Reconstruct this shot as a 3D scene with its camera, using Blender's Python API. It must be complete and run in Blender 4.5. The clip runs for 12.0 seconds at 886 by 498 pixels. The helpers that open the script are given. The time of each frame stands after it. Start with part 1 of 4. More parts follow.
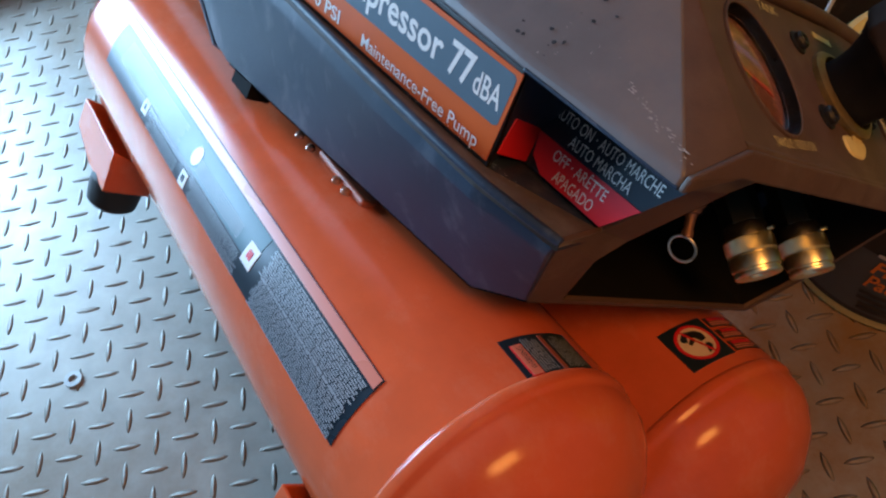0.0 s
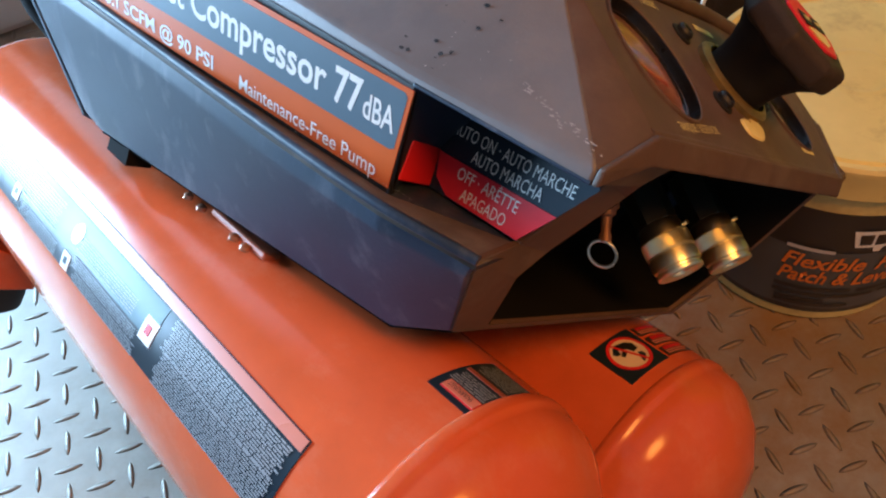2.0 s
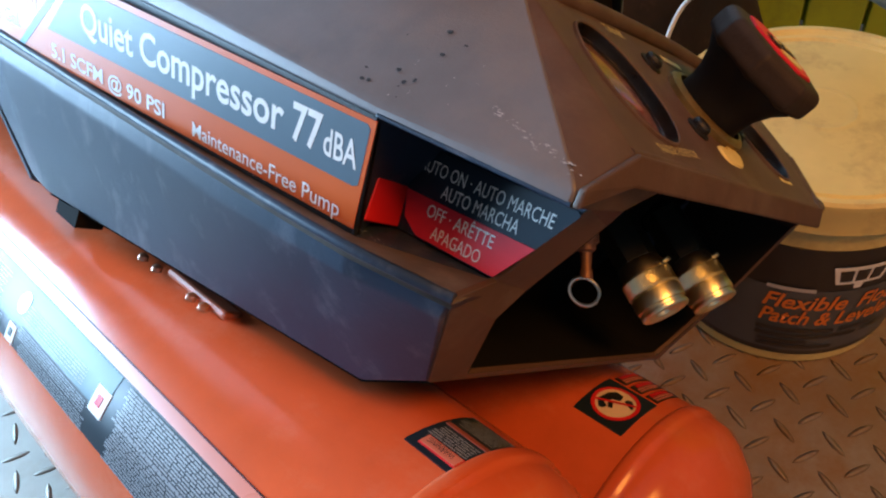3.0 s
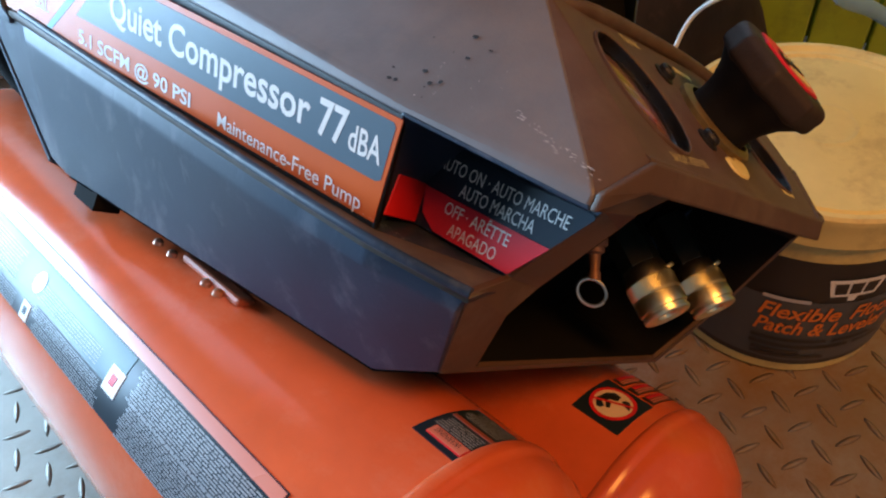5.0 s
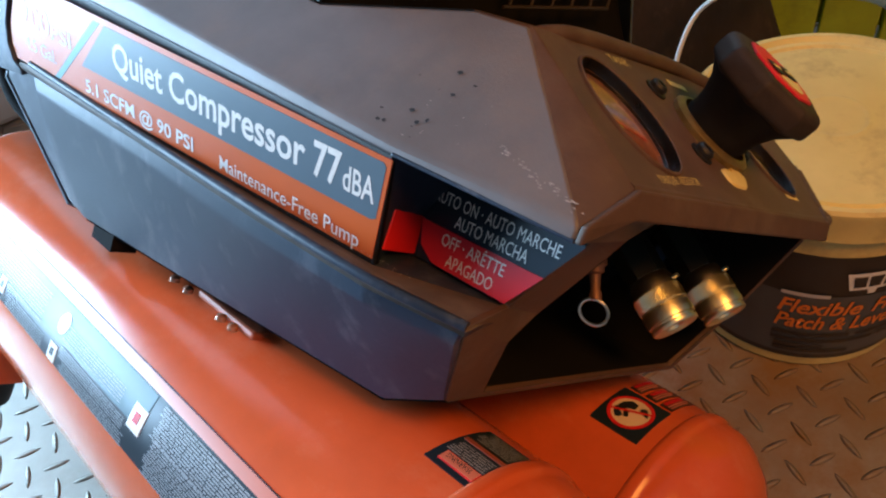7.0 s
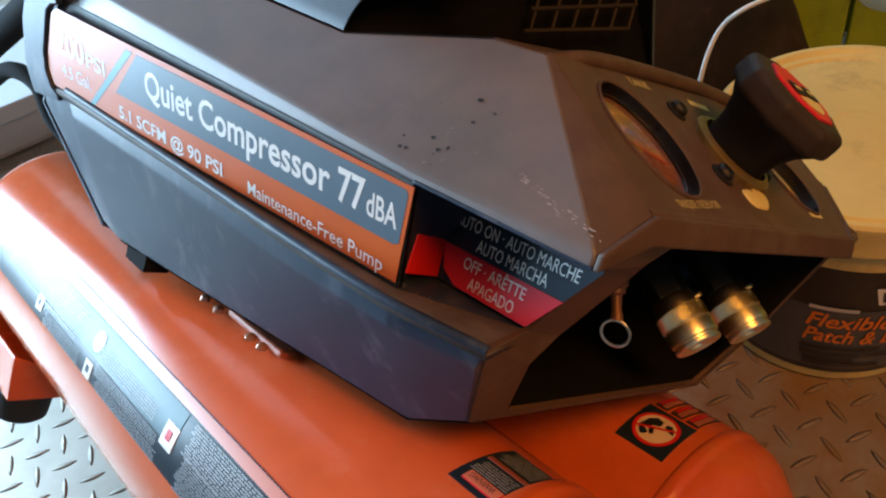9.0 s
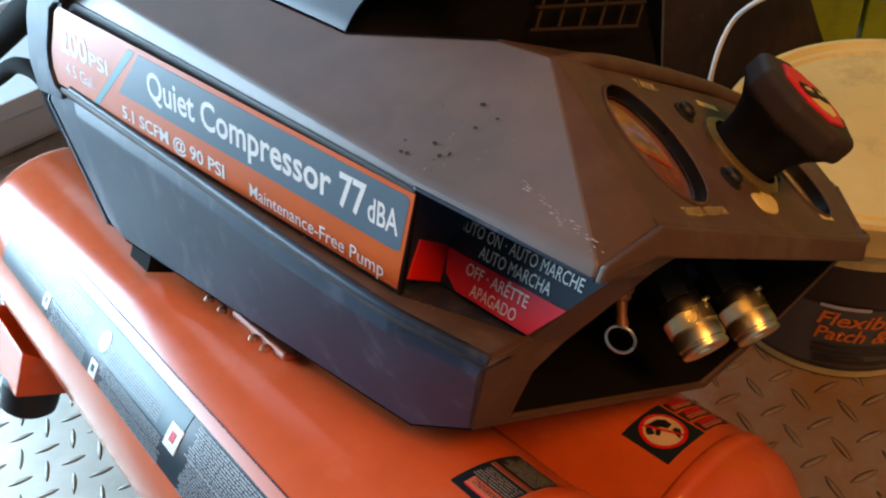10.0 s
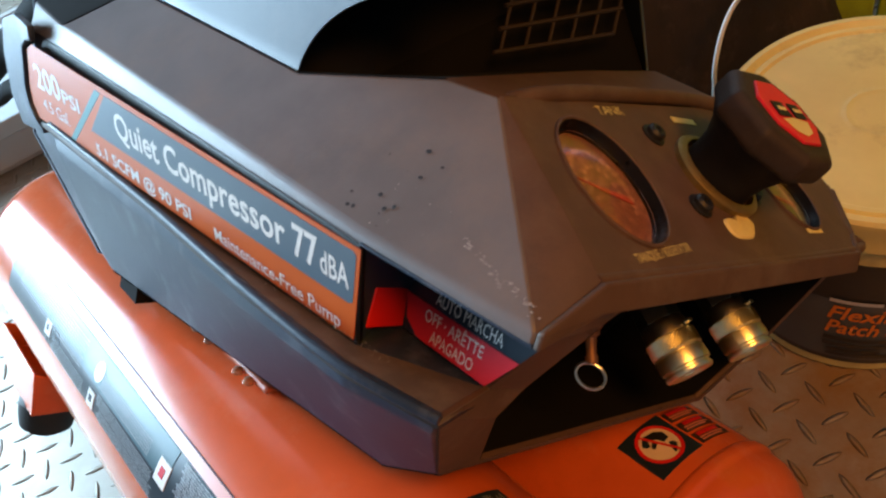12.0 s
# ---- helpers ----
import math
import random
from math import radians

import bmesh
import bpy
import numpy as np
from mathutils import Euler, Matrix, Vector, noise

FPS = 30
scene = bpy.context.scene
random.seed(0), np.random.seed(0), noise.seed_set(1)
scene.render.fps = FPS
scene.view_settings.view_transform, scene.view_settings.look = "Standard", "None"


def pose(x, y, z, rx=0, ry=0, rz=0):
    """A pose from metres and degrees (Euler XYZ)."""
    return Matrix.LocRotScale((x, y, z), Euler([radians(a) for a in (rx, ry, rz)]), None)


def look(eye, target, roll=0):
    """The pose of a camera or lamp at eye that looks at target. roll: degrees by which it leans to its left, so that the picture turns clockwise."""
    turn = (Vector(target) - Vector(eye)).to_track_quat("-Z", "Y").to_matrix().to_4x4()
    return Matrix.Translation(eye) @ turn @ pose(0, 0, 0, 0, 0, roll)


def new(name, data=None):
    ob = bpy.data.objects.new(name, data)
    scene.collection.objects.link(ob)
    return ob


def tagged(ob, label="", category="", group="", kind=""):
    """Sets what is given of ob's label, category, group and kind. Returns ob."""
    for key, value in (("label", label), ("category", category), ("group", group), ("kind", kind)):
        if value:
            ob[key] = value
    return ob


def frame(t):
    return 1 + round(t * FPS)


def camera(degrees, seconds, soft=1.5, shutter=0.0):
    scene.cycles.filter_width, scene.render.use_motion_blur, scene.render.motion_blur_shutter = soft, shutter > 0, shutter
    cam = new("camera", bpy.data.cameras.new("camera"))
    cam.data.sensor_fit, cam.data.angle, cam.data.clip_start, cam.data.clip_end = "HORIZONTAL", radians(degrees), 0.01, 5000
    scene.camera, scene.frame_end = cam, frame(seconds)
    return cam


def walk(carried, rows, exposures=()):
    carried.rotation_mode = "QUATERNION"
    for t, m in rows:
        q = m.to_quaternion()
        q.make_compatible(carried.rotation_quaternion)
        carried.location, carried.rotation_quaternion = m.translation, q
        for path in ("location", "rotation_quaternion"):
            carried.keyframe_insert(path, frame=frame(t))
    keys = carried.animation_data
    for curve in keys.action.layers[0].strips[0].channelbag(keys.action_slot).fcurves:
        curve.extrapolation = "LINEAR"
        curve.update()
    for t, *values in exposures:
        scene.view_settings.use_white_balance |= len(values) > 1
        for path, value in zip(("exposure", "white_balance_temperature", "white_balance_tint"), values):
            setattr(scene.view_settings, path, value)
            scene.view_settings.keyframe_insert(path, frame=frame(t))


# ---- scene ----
cam = camera(57.9, 12.0, soft=2.2, shutter=0.3)
PATH = [
    (0, (0.0148, -0.0047, 0.6108), (0.0038, 0.3504, 0.1272), -9.79),
    (0.5, (0.0142, -0.0068, 0.6000), (0.0276, 0.3655, 0.1296), -10.82),
    (1, (0.0110, -0.0014, 0.5964), (0.0562, 0.3655, 0.1237), -9.01),
    (1.5, (0.0152, 0.0085, 0.5941), (0.0700, 0.3851, 0.1303), -10.18),
    (2, (0.0146, 0.0009, 0.5871), (0.0742, 0.3756, 0.1223), -9.27),
    (2.5, (0.0229, 0.0041, 0.5854), (0.0922, 0.3922, 0.1331), -9.96),
    (3, (0.0133, 0.0068, 0.5631), (0.1095, 0.4118, 0.1310), -8.55),
    (5, (0.0027, 0.0015, 0.5710), (0.1036, 0.4043, 0.1380), -5.73),
    (5.5, (0.0009, -0.0027, 0.5762), (0.1104, 0.4051, 0.1500), -7.45),
    (6, (0.0139, -0.0048, 0.5818), (0.1149, 0.4016, 0.1521), -9.55),
    (6.5, (0.0170, -0.0008, 0.5842), (0.1046, 0.4057, 0.1517), -10.45),
    (7, (0.0186, 0.0023, 0.5836), (0.0964, 0.4111, 0.1513), -11.38),
    (9, (0.0228, 0.0015, 0.5919), (0.0819, 0.4209, 0.1668), -13.69),
    (9.5, (0.0432, 0.0087, 0.5977), (0.0855, 0.4235, 0.1663), -16.22),
    (10, (0.0293, 0.0080, 0.5933), (0.0770, 0.4240, 0.1636), -14.67),
    (10.5, (0.0286, 0.0056, 0.5940), (0.0724, 0.4245, 0.1666), -14.99),
    (11, (0.0418, 0.0128, 0.5959), (0.0742, 0.4270, 0.1630), -17.04),
    (11.5, (0.0414, 0.0142, 0.5933), (0.0715, 0.4279, 0.1598), -16.83),
    (12, (0.0731, 0.0250, 0.6025), (0.0824, 0.4320, 0.1617), -20.90),
]
walk(cam, [(t, look(eye, target, roll)) for t, eye, target, roll in PATH], [(0.0, -0.42, 5950, 10), (0.5, -0.16, 6050, 10), (1.0, 0.0, 6150, 10), (1.5, 0.10, 6200, 10), (2.0, 0.18, 6250, 10), (2.5, 0.12, 6300, 10), (3.0, 0.10, 6300, 10), (5.0, 0.04, 6350, 10), (7.0, 0.03, 6500, 10), (9.0, -0.07, 7050, 10), (10.5, -0.09, 7100, 10), (12.0, -0.06, 7150, 10)])

# ---- light: cool daylight through the two open sides, one warm lamp ----
world = bpy.data.worlds.new("world")
scene.world = world
world.use_nodes = True
wn = world.node_tree
sky = wn.nodes.new("ShaderNodeTexSky")
sky.sky_type, sky.sun_disc = "NISHITA", False
sky.sun_elevation, sky.sun_rotation = radians(35), radians(200)
wn.links.new(sky.outputs[0], wn.nodes["Background"].inputs[0])
wn.nodes["Background"].inputs[1].default_value = 0.02


def area(name, eye, target, sx, sy, power, colour):
    d = bpy.data.lights.new(name, "AREA")
    d.shape, d.size, d.size_y, d.energy, d.color = "RECTANGLE", sx, sy, power, colour
    ob = new(name, d)
    ob.matrix_world = look(eye, target)
    return ob


area("daylight_opening", (-1.30, 1.33, 0.62), (-0.05, 0.36, 0.22), 0.80, 0.74, 80, (0.445, 0.715, 1.0))
area("daylight_north_opening", (0.2, 2.16, 1.35), (0.05, 0.3, 0.25), 2.2, 1.1, 19, (0.445, 0.715, 1.0))
area("warm_lamp", (0.40, -0.34, 1.24), (0.16, 0.28, 0.15), 0.40, 0.30, 10.0, (1.0, 0.385, 0.068))


# ---- materials ----
def mat(name, colour, rough=0.5, metal=0.0, var=0.15, scale=40.0, bump=0.0, bscale=200.0, spec=0.5, dirt=None, dirt_amount=0.35, dirt_scale=12.0, coat=0.0, rvar=0.1, stretch=None, soft=(0.5, 0.68)):
    m = bpy.data.materials.new(name)
    m.use_nodes = True
    nt = m.node_tree
    bs = nt.nodes["Principled BSDF"]
    bs.inputs["Roughness"].default_value = rough
    bs.inputs["Metallic"].default_value = metal
    bs.inputs["Specular IOR Level"].default_value = spec
    bs.inputs["Coat Weight"].default_value = coat
    bs.inputs["Coat Roughness"].default_value = 0.08
    tc = nt.nodes.new("ShaderNodeTexCoord")

    def noise_at(sc, detail=4.0, rough_=0.6):
        n = nt.nodes.new("ShaderNodeTexNoise")
        n.inputs["Scale"].default_value, n.inputs["Detail"].default_value, n.inputs["Roughness"].default_value = sc, detail, rough_
        nt.links.new(tc.outputs["Object"], n.inputs["Vector"])
        return n

    def ramp(src, lo, hi):
        r = nt.nodes.new("ShaderNodeMapRange")
        r.inputs["From Min"].default_value, r.inputs["From Max"].default_value = lo, hi
        nt.links.new(src, r.inputs["Value"])
        return r.outputs[0]

    def mix(fac, a, b):
        x = nt.nodes.new("ShaderNodeMix")
        x.data_type = "RGBA"
        if isinstance(fac, float):
            x.inputs[0].default_value = fac
        else:
            nt.links.new(fac, x.inputs[0])
        for sock, v in ((x.inputs[6], a), (x.inputs[7], b)):
            if isinstance(v, tuple):
                sock.default_value = (*v, 1)
            else:
                nt.links.new(v, sock)
        return x.outputs[2]

    fine, broad = noise_at(scale), noise_at(scale * 0.17, 3.0)
    lo = tuple(c * (1 - var) for c in colour)
    hi = tuple(min(1.0, c * (1 + var)) for c in colour)
    col = mix(ramp(fine.outputs[0], 0.3, 0.7), lo, hi)
    col = mix(ramp(broad.outputs[0], 0.35, 0.8), col, tuple(c * (1 - 0.7 * var) for c in colour))
    if dirt:
        d = noise_at(dirt_scale, 8.0, 0.7)
        if stretch:
            mp = nt.nodes.new("ShaderNodeMapping")
            mp.inputs["Scale"].default_value = stretch
            nt.links.new(tc.outputs["Object"], mp.inputs["Vector"])
            nt.links.new(mp.outputs[0], d.inputs["Vector"])
        f = nt.nodes.new("ShaderNodeMath")
        f.operation = "MULTIPLY"
        f.inputs[1].default_value = dirt_amount
        nt.links.new(ramp(d.outputs[0], *soft), f.inputs[0])
        col = mix(f.outputs[0], col, dirt)
    nt.links.new(col, bs.inputs["Base Color"])
    rr = nt.nodes.new("ShaderNodeMapRange")
    rr.inputs["To Min"].default_value, rr.inputs["To Max"].default_value = max(0.02, rough - rvar), min(1.0, rough + rvar)
    nt.links.new(broad.outputs[0], rr.inputs["Value"])
    nt.links.new(rr.outputs[0], bs.inputs["Roughness"])
    if bump:
        b = nt.nodes.new("ShaderNodeBump")
        b.inputs["Strength"].default_value, b.inputs["Distance"].default_value = bump, 0.001
        nt.links.new(noise_at(bscale, 3.0).outputs[0], b.inputs["Height"])
        nt.links.new(b.outputs[0], bs.inputs["Normal"])
    return m


ORANGE = mat("orange_paint", (0.63, 0.112, 0.036), 0.20, spec=0.32, var=0.08, bump=0.05, bscale=120, dirt=(0.68, 0.22, 0.13), dirt_amount=0.5, dirt_scale=24, coat=0.12, rvar=0.05, stretch=(0.7, 1.0, 1.0), soft=(0.52, 0.74))
# One plastic, two tones: dust film plus painted light above, darker blue painted below.
FILM_AND_LIGHT = mat("dust_film_and_painted_light", (0.126, 0.117, 0.121), 0.44, var=0.2, scale=25, bump=0.12, bscale=900, dirt=(0.185, 0.14, 0.115), dirt_amount=0.45, dirt_scale=16, rvar=0.14)
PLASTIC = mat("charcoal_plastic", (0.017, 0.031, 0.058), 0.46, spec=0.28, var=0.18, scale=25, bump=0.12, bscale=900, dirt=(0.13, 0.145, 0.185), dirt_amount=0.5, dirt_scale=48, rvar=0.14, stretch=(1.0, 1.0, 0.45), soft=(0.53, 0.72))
# Front-facing plastic: real dust, plus the warm lamp's brown put into the colour.
DUST_AND_WARMTH = mat("dust_and_warm_light_plastic", (0.084, 0.046, 0.029), 0.6, var=0.22, scale=60, bump=0.14, bscale=900, dirt=(0.14, 0.098, 0.07), dirt_amount=0.55, dirt_scale=26)
DUSTGREY = mat("grey_brown_dust", (0.105, 0.082, 0.068), 0.65, var=0.3, scale=70, bump=0.2, bscale=900, dirt=(0.17, 0.14, 0.12), dirt_amount=0.5, dirt_scale=60)
# Near-black: true colour of handle and cord, painted shade in gaps and cavities.
PIT = mat("black_plastic_and_painted_shade", (0.005, 0.005, 0.005), 0.9, var=0.2, spec=0.15)
BLACK = mat("black_plastic", (0.008, 0.008, 0.009), 0.55, var=0.2, bump=0.15, bscale=600)
RUBBER = mat("black_rubber", (0.008, 0.008, 0.009), 0.6, var=0.2, bump=0.2, bscale=300)
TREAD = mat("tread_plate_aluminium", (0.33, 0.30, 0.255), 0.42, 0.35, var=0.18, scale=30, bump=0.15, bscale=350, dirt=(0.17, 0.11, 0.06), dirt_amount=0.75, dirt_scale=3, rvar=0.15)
LABEL_BLUE = mat("label_slate_blue", (0.10, 0.155, 0.20), 0.36, spec=0.4, var=0.06)
LABEL_ORANGE = mat("label_orange", (0.62, 0.12, 0.025), 0.36, spec=0.4, var=0.06)
LABEL_TEAL = mat("label_teal_line", (0.08, 0.27, 0.30), 0.36, spec=0.4, var=0.05)
WHITE = mat("white_print", (0.78, 0.78, 0.76), 0.4, var=0.06, scale=200)
GREYPRINT = mat("grey_print", (0.52, 0.53, 0.55), 0.4, var=0.08, scale=200)
NAVY = mat("navy_sheet", (0.014, 0.026, 0.042), 0.35, spec=0.25, var=0.1)
RED = mat("red_sheet", (0.66, 0.025, 0.045), 0.4, spec=0.25, var=0.08)
REDP = mat("red_plastic", (0.62, 0.012, 0.015), 0.35, var=0.08)
TANKLABEL = mat("tank_label_navy", (0.013, 0.023, 0.035), 0.30, var=0.1, spec=0.22)
# Teal panel with the label's pale reflected sheen put into its colour.
TANKLABEL2 = mat("tank_label_teal_sheen", (0.036, 0.098, 0.122), 0.33, spec=0.22, var=0.08)
TANKGREY = mat("tank_label_stripe", (0.62, 0.20, 0.13), 0.3, var=0.05)
BRASS = mat("brass", (0.84, 0.80, 0.54), 0.34, 1.0, var=0.12, scale=60)
TANKPRINT = mat("tank_label_print", (0.25, 0.28, 0.31), 0.35, var=0.15, scale=200, spec=0.3)
STEEL = mat("zinc_plated_steel", (0.66, 0.63, 0.56), 0.28, 1.0, var=0.12, scale=60)
COPPER = mat("copper_valve", (0.20, 0.10, 0.065), 0.5, 0.5, var=0.2, scale=100)
DIALMARK = mat("dial_mark", (0.42, 0.24, 0.17), 0.5, var=0.4, scale=400)
GLASSY = mat("gauge_face", (0.17, 0.066, 0.048), 0.4, var=0.45, scale=260, dirt=(0.34, 0.17, 0.12), dirt_amount=0.6, dirt_scale=220)
CREAM = mat("cream_lid", (0.72, 0.60, 0.23), 0.45, var=0.08, scale=20, bump=0.1, bscale=100, dirt=(0.30, 0.19, 0.09), dirt_amount=0.6, dirt_scale=14)
BUCKETDARK = mat("bucket_label_dark", (0.020, 0.021, 0.026), 0.32, var=0.15)
BUCKETGREY = mat("bucket_label_grey", (0.070, 0.084, 0.100), 0.32, var=0.12)
BUCKETORANGE = mat("bucket_lettering_orange", (0.72, 0.20, 0.03), 0.4, var=0.06)
LIME = mat("lime_painted_planks", (0.35, 0.46, 0.03), 0.55, var=0.2, scale=14, bump=0.3, bscale=60, dirt=(0.10, 0.11, 0.03), dirt_amount=0.6, dirt_scale=10)
CLOTH = mat("dark_sacking", (0.026, 0.015, 0.010), 0.9, var=0.6, scale=26, bump=0.8, bscale=70, dirt=(0.075, 0.045, 0.028), dirt_amount=0.7, dirt_scale=30, soft=(0.55, 0.75))
WALLM = mat("grey_painted_wall", (0.32, 0.29, 0.26), 0.7, var=0.12, scale=6, bump=0.1, bscale=80)
CEILM = mat("pale_bounce_ceiling", (0.52, 0.50, 0.48), 0.75, var=0.08, scale=6)
BLUEHOSE = mat("pale_blue_hose", (0.20, 0.38, 0.60), 0.4, var=0.08)
WIRE = mat("white_wire", (0.72, 0.70, 0.66), 0.4, var=0.05)
GREYBOX = mat("pale_grey_plastic", (0.45, 0.47, 0.48), 0.45, var=0.1, scale=10)
BLUEBOX = mat("blue_box_card", (0.07, 0.13, 0.25), 0.5, var=0.2, scale=20)


def dust_and_warm_light(m, x0, x1, colour):
    """Brown blotches plus painted warm light, thickening from x0 to x1, broken by noise."""
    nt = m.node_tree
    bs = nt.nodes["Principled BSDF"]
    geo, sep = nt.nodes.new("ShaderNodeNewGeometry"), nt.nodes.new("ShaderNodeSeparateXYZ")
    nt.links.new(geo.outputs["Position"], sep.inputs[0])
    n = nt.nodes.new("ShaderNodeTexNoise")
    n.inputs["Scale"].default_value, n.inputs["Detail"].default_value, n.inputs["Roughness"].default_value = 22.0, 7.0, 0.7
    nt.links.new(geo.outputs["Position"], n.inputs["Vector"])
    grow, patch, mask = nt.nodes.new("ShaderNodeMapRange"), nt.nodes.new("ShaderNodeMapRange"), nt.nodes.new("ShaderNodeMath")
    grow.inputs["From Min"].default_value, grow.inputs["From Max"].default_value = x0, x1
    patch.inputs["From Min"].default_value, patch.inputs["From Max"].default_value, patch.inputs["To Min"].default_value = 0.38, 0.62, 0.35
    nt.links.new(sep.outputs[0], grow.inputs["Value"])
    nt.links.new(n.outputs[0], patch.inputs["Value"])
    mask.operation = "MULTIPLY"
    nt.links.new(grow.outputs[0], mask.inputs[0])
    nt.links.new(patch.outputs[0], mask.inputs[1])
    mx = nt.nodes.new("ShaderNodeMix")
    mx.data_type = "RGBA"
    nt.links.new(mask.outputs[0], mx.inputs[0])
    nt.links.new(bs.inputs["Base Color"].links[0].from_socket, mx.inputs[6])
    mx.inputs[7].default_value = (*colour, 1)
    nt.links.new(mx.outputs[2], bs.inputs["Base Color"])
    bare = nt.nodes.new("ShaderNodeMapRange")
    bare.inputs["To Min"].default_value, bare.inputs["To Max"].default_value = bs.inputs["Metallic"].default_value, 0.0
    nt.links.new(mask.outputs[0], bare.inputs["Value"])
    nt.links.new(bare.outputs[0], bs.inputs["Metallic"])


# Brown towards the right: lamp warmth painted over the plate with some dust.
dust_and_warm_light(TREAD, 0.04, 0.26, (0.215, 0.122, 0.048))


# ---- helpers ----
def part(name, bm, material, parent=None, label="", smooth=True, bevel=0.0, thick=0.0, segs=2, sharp=38):
    me = bpy.data.meshes.new(name)
    bmesh.ops.recalc_face_normals(bm, faces=bm.faces) if not thick else None
    bm.to_mesh(me)
    bm.free()
    me.materials.append(material)
    for p in me.polygons:
        p.use_smooth = smooth
    ob = new(name, me)
    if parent:
        ob.parent = parent
    if label:
        ob["label"] = label
    if thick:
        m = ob.modifiers.new("thickness", "SOLIDIFY")
        m.thickness, m.offset = thick, -1.0
    if bevel:
        m = ob.modifiers.new("bevel", "BEVEL")
        m.width, m.segments, m.limit_method, m.angle_limit = bevel, segs, "ANGLE", radians(12)
        m.harden_normals = False
    if smooth:
        me.set_sharp_from_angle(angle=radians(sharp))
        if thick or bevel:
            m = ob.modifiers.new("even_normals", "WEIGHTED_NORMAL")
            m.keep_sharp, m.weight = True, 90
    return ob


def empty(name, m=None, parent=None):
    ob = new(name)
    ob.empty_display_size = 0.05
    if parent:
        ob.parent = parent
    if m is not None:
        ob.matrix_local = m
    return ob


def polys(verts, faces):
    bm = bmesh.new()
    vs = [bm.verts.new(v) for v in verts]
    for f in faces:
        bm.faces.new([vs[i] for i in f])
    return bm


def box(x0, x1, y0, y1, z0, z1):
    v = [(x, y, z) for x in (x0, x1) for y in (y0, y1) for z in (z0, z1)]
    return polys(v, [(0, 1, 3, 2), (4, 6, 7, 5), (0, 4, 5, 1), (2, 3, 7, 6), (0, 2, 6, 4), (1, 5, 7, 3)])


def lathe(profile, n=48, m=None, close=True, wob=None):
    """Turns (radius, height) about z."""
    bm = bmesh.new()
    rings = []
    for r, z in profile:
        if r < 1e-6:
            rings.append([bm.verts.new((0, 0, z))])
        else:
            rings.append([bm.verts.new((r * (wob(k / n) if wob else 1) * math.cos(2 * math.pi * k / n), r * (wob(k / n) if wob else 1) * math.sin(2 * math.pi * k / n), z)) for k in range(n)])
    for a, b in zip(rings, rings[1:]):
        for k in range(n):
            q = [a[k % len(a)], a[(k + 1) % len(a)], b[(k + 1) % len(b)], b[k % len(b)]]
            q = list(dict.fromkeys(q))
            if len(q) > 2:
                bm.faces.new(q)
    if close:
        for ring in (rings[0], rings[-1]):
            if len(ring) > 2:
                bm.faces.new(ring)
    if m is not None:
        bm.transform(m)
    return bm


def tube(points, r, n=12):
    """A round bar along smooth points."""
    bm = bmesh.new()
    pts = [Vector(p) for p in points]
    fine = []
    for i in range(len(pts) - 1):
        p0, p1, p2, p3 = pts[max(i - 1, 0)], pts[i], pts[i + 1], pts[min(i + 2, len(pts) - 1)]
        for k in range(8):
            t = k / 8
            fine.append(0.5 * ((2 * p1) + (p2 - p0) * t + (2 * p0 - 5 * p1 + 4 * p2 - p3) * t * t + (3 * p1 - p0 - 3 * p2 + p3) * t ** 3))
    fine.append(pts[-1])
    rings, side = [], None
    for i, p in enumerate(fine):
        d = (fine[min(i + 1, len(fine) - 1)] - fine[max(i - 1, 0)]).normalized()
        side = (side - d * side.dot(d)).normalized() if side else d.orthogonal().normalized()
        up = d.cross(side)
        rings.append([bm.verts.new(p + r * (math.cos(2 * math.pi * k / n) * side + math.sin(2 * math.pi * k / n) * up)) for k in range(n)])
    for a, b in zip(rings, rings[1:]):
        for k in range(n):
            bm.faces.new((a[k], a[(k + 1) % n], b[(k + 1) % n], b[k]))
    bm.faces.new(rings[0])
    bm.faces.new(rings[-1])
    return bm


def lettering(text, cap, width, m, material, parent, name="lettering", label="", lift=0.0004, shear=0.0, bend=None, bold=0.0):
    """Words in the built-in font: cap height and total width in metres, the left foot of the line at m."""
    cu = bpy.data.curves.new(name, "FONT")
    cu.body, cu.extrude, cu.offset, cu.shear, cu.resolution_u = text, 0.0, bold, shear, 3
    ob = bpy.data.objects.new(name, cu)
    scene.collection.objects.link(ob)
    bpy.context.view_layer.update()
    me = bpy.data.meshes.new_from_object(ob.evaluated_get(bpy.context.evaluated_depsgraph_get()))
    bpy.data.objects.remove(ob)
    bpy.data.curves.remove(cu)
    co = np.empty(len(me.vertices) * 3)
    me.vertices.foreach_get("co", co)
    co = co.reshape(-1, 3)
    x0, x1 = co[:, 0].min(), co[:, 0].max()
    for v in me.vertices:
        q = Vector(((v.co.x - x0) / (x1 - x0) * width, v.co.y / 0.69 * cap, lift))
        v.co = bend(q) if bend else m @ q
    me.materials.append(material)
    out = new(name, me)
    if parent:
        out.parent = parent
    if label:
        out["label"] = label
    return out


def frame_m(o, x, y):
    """A pose from an origin and two directions in a plane."""
    x = Vector(x).normalized()
    y = Vector(y)
    y = (y - x * y.dot(x)).normalized()
    z = x.cross(y)
    m = Matrix.Identity(4)
    for i, c in enumerate((x, y, z, Vector(o))):
        m[0][i], m[1][i], m[2][i] = c
    return m


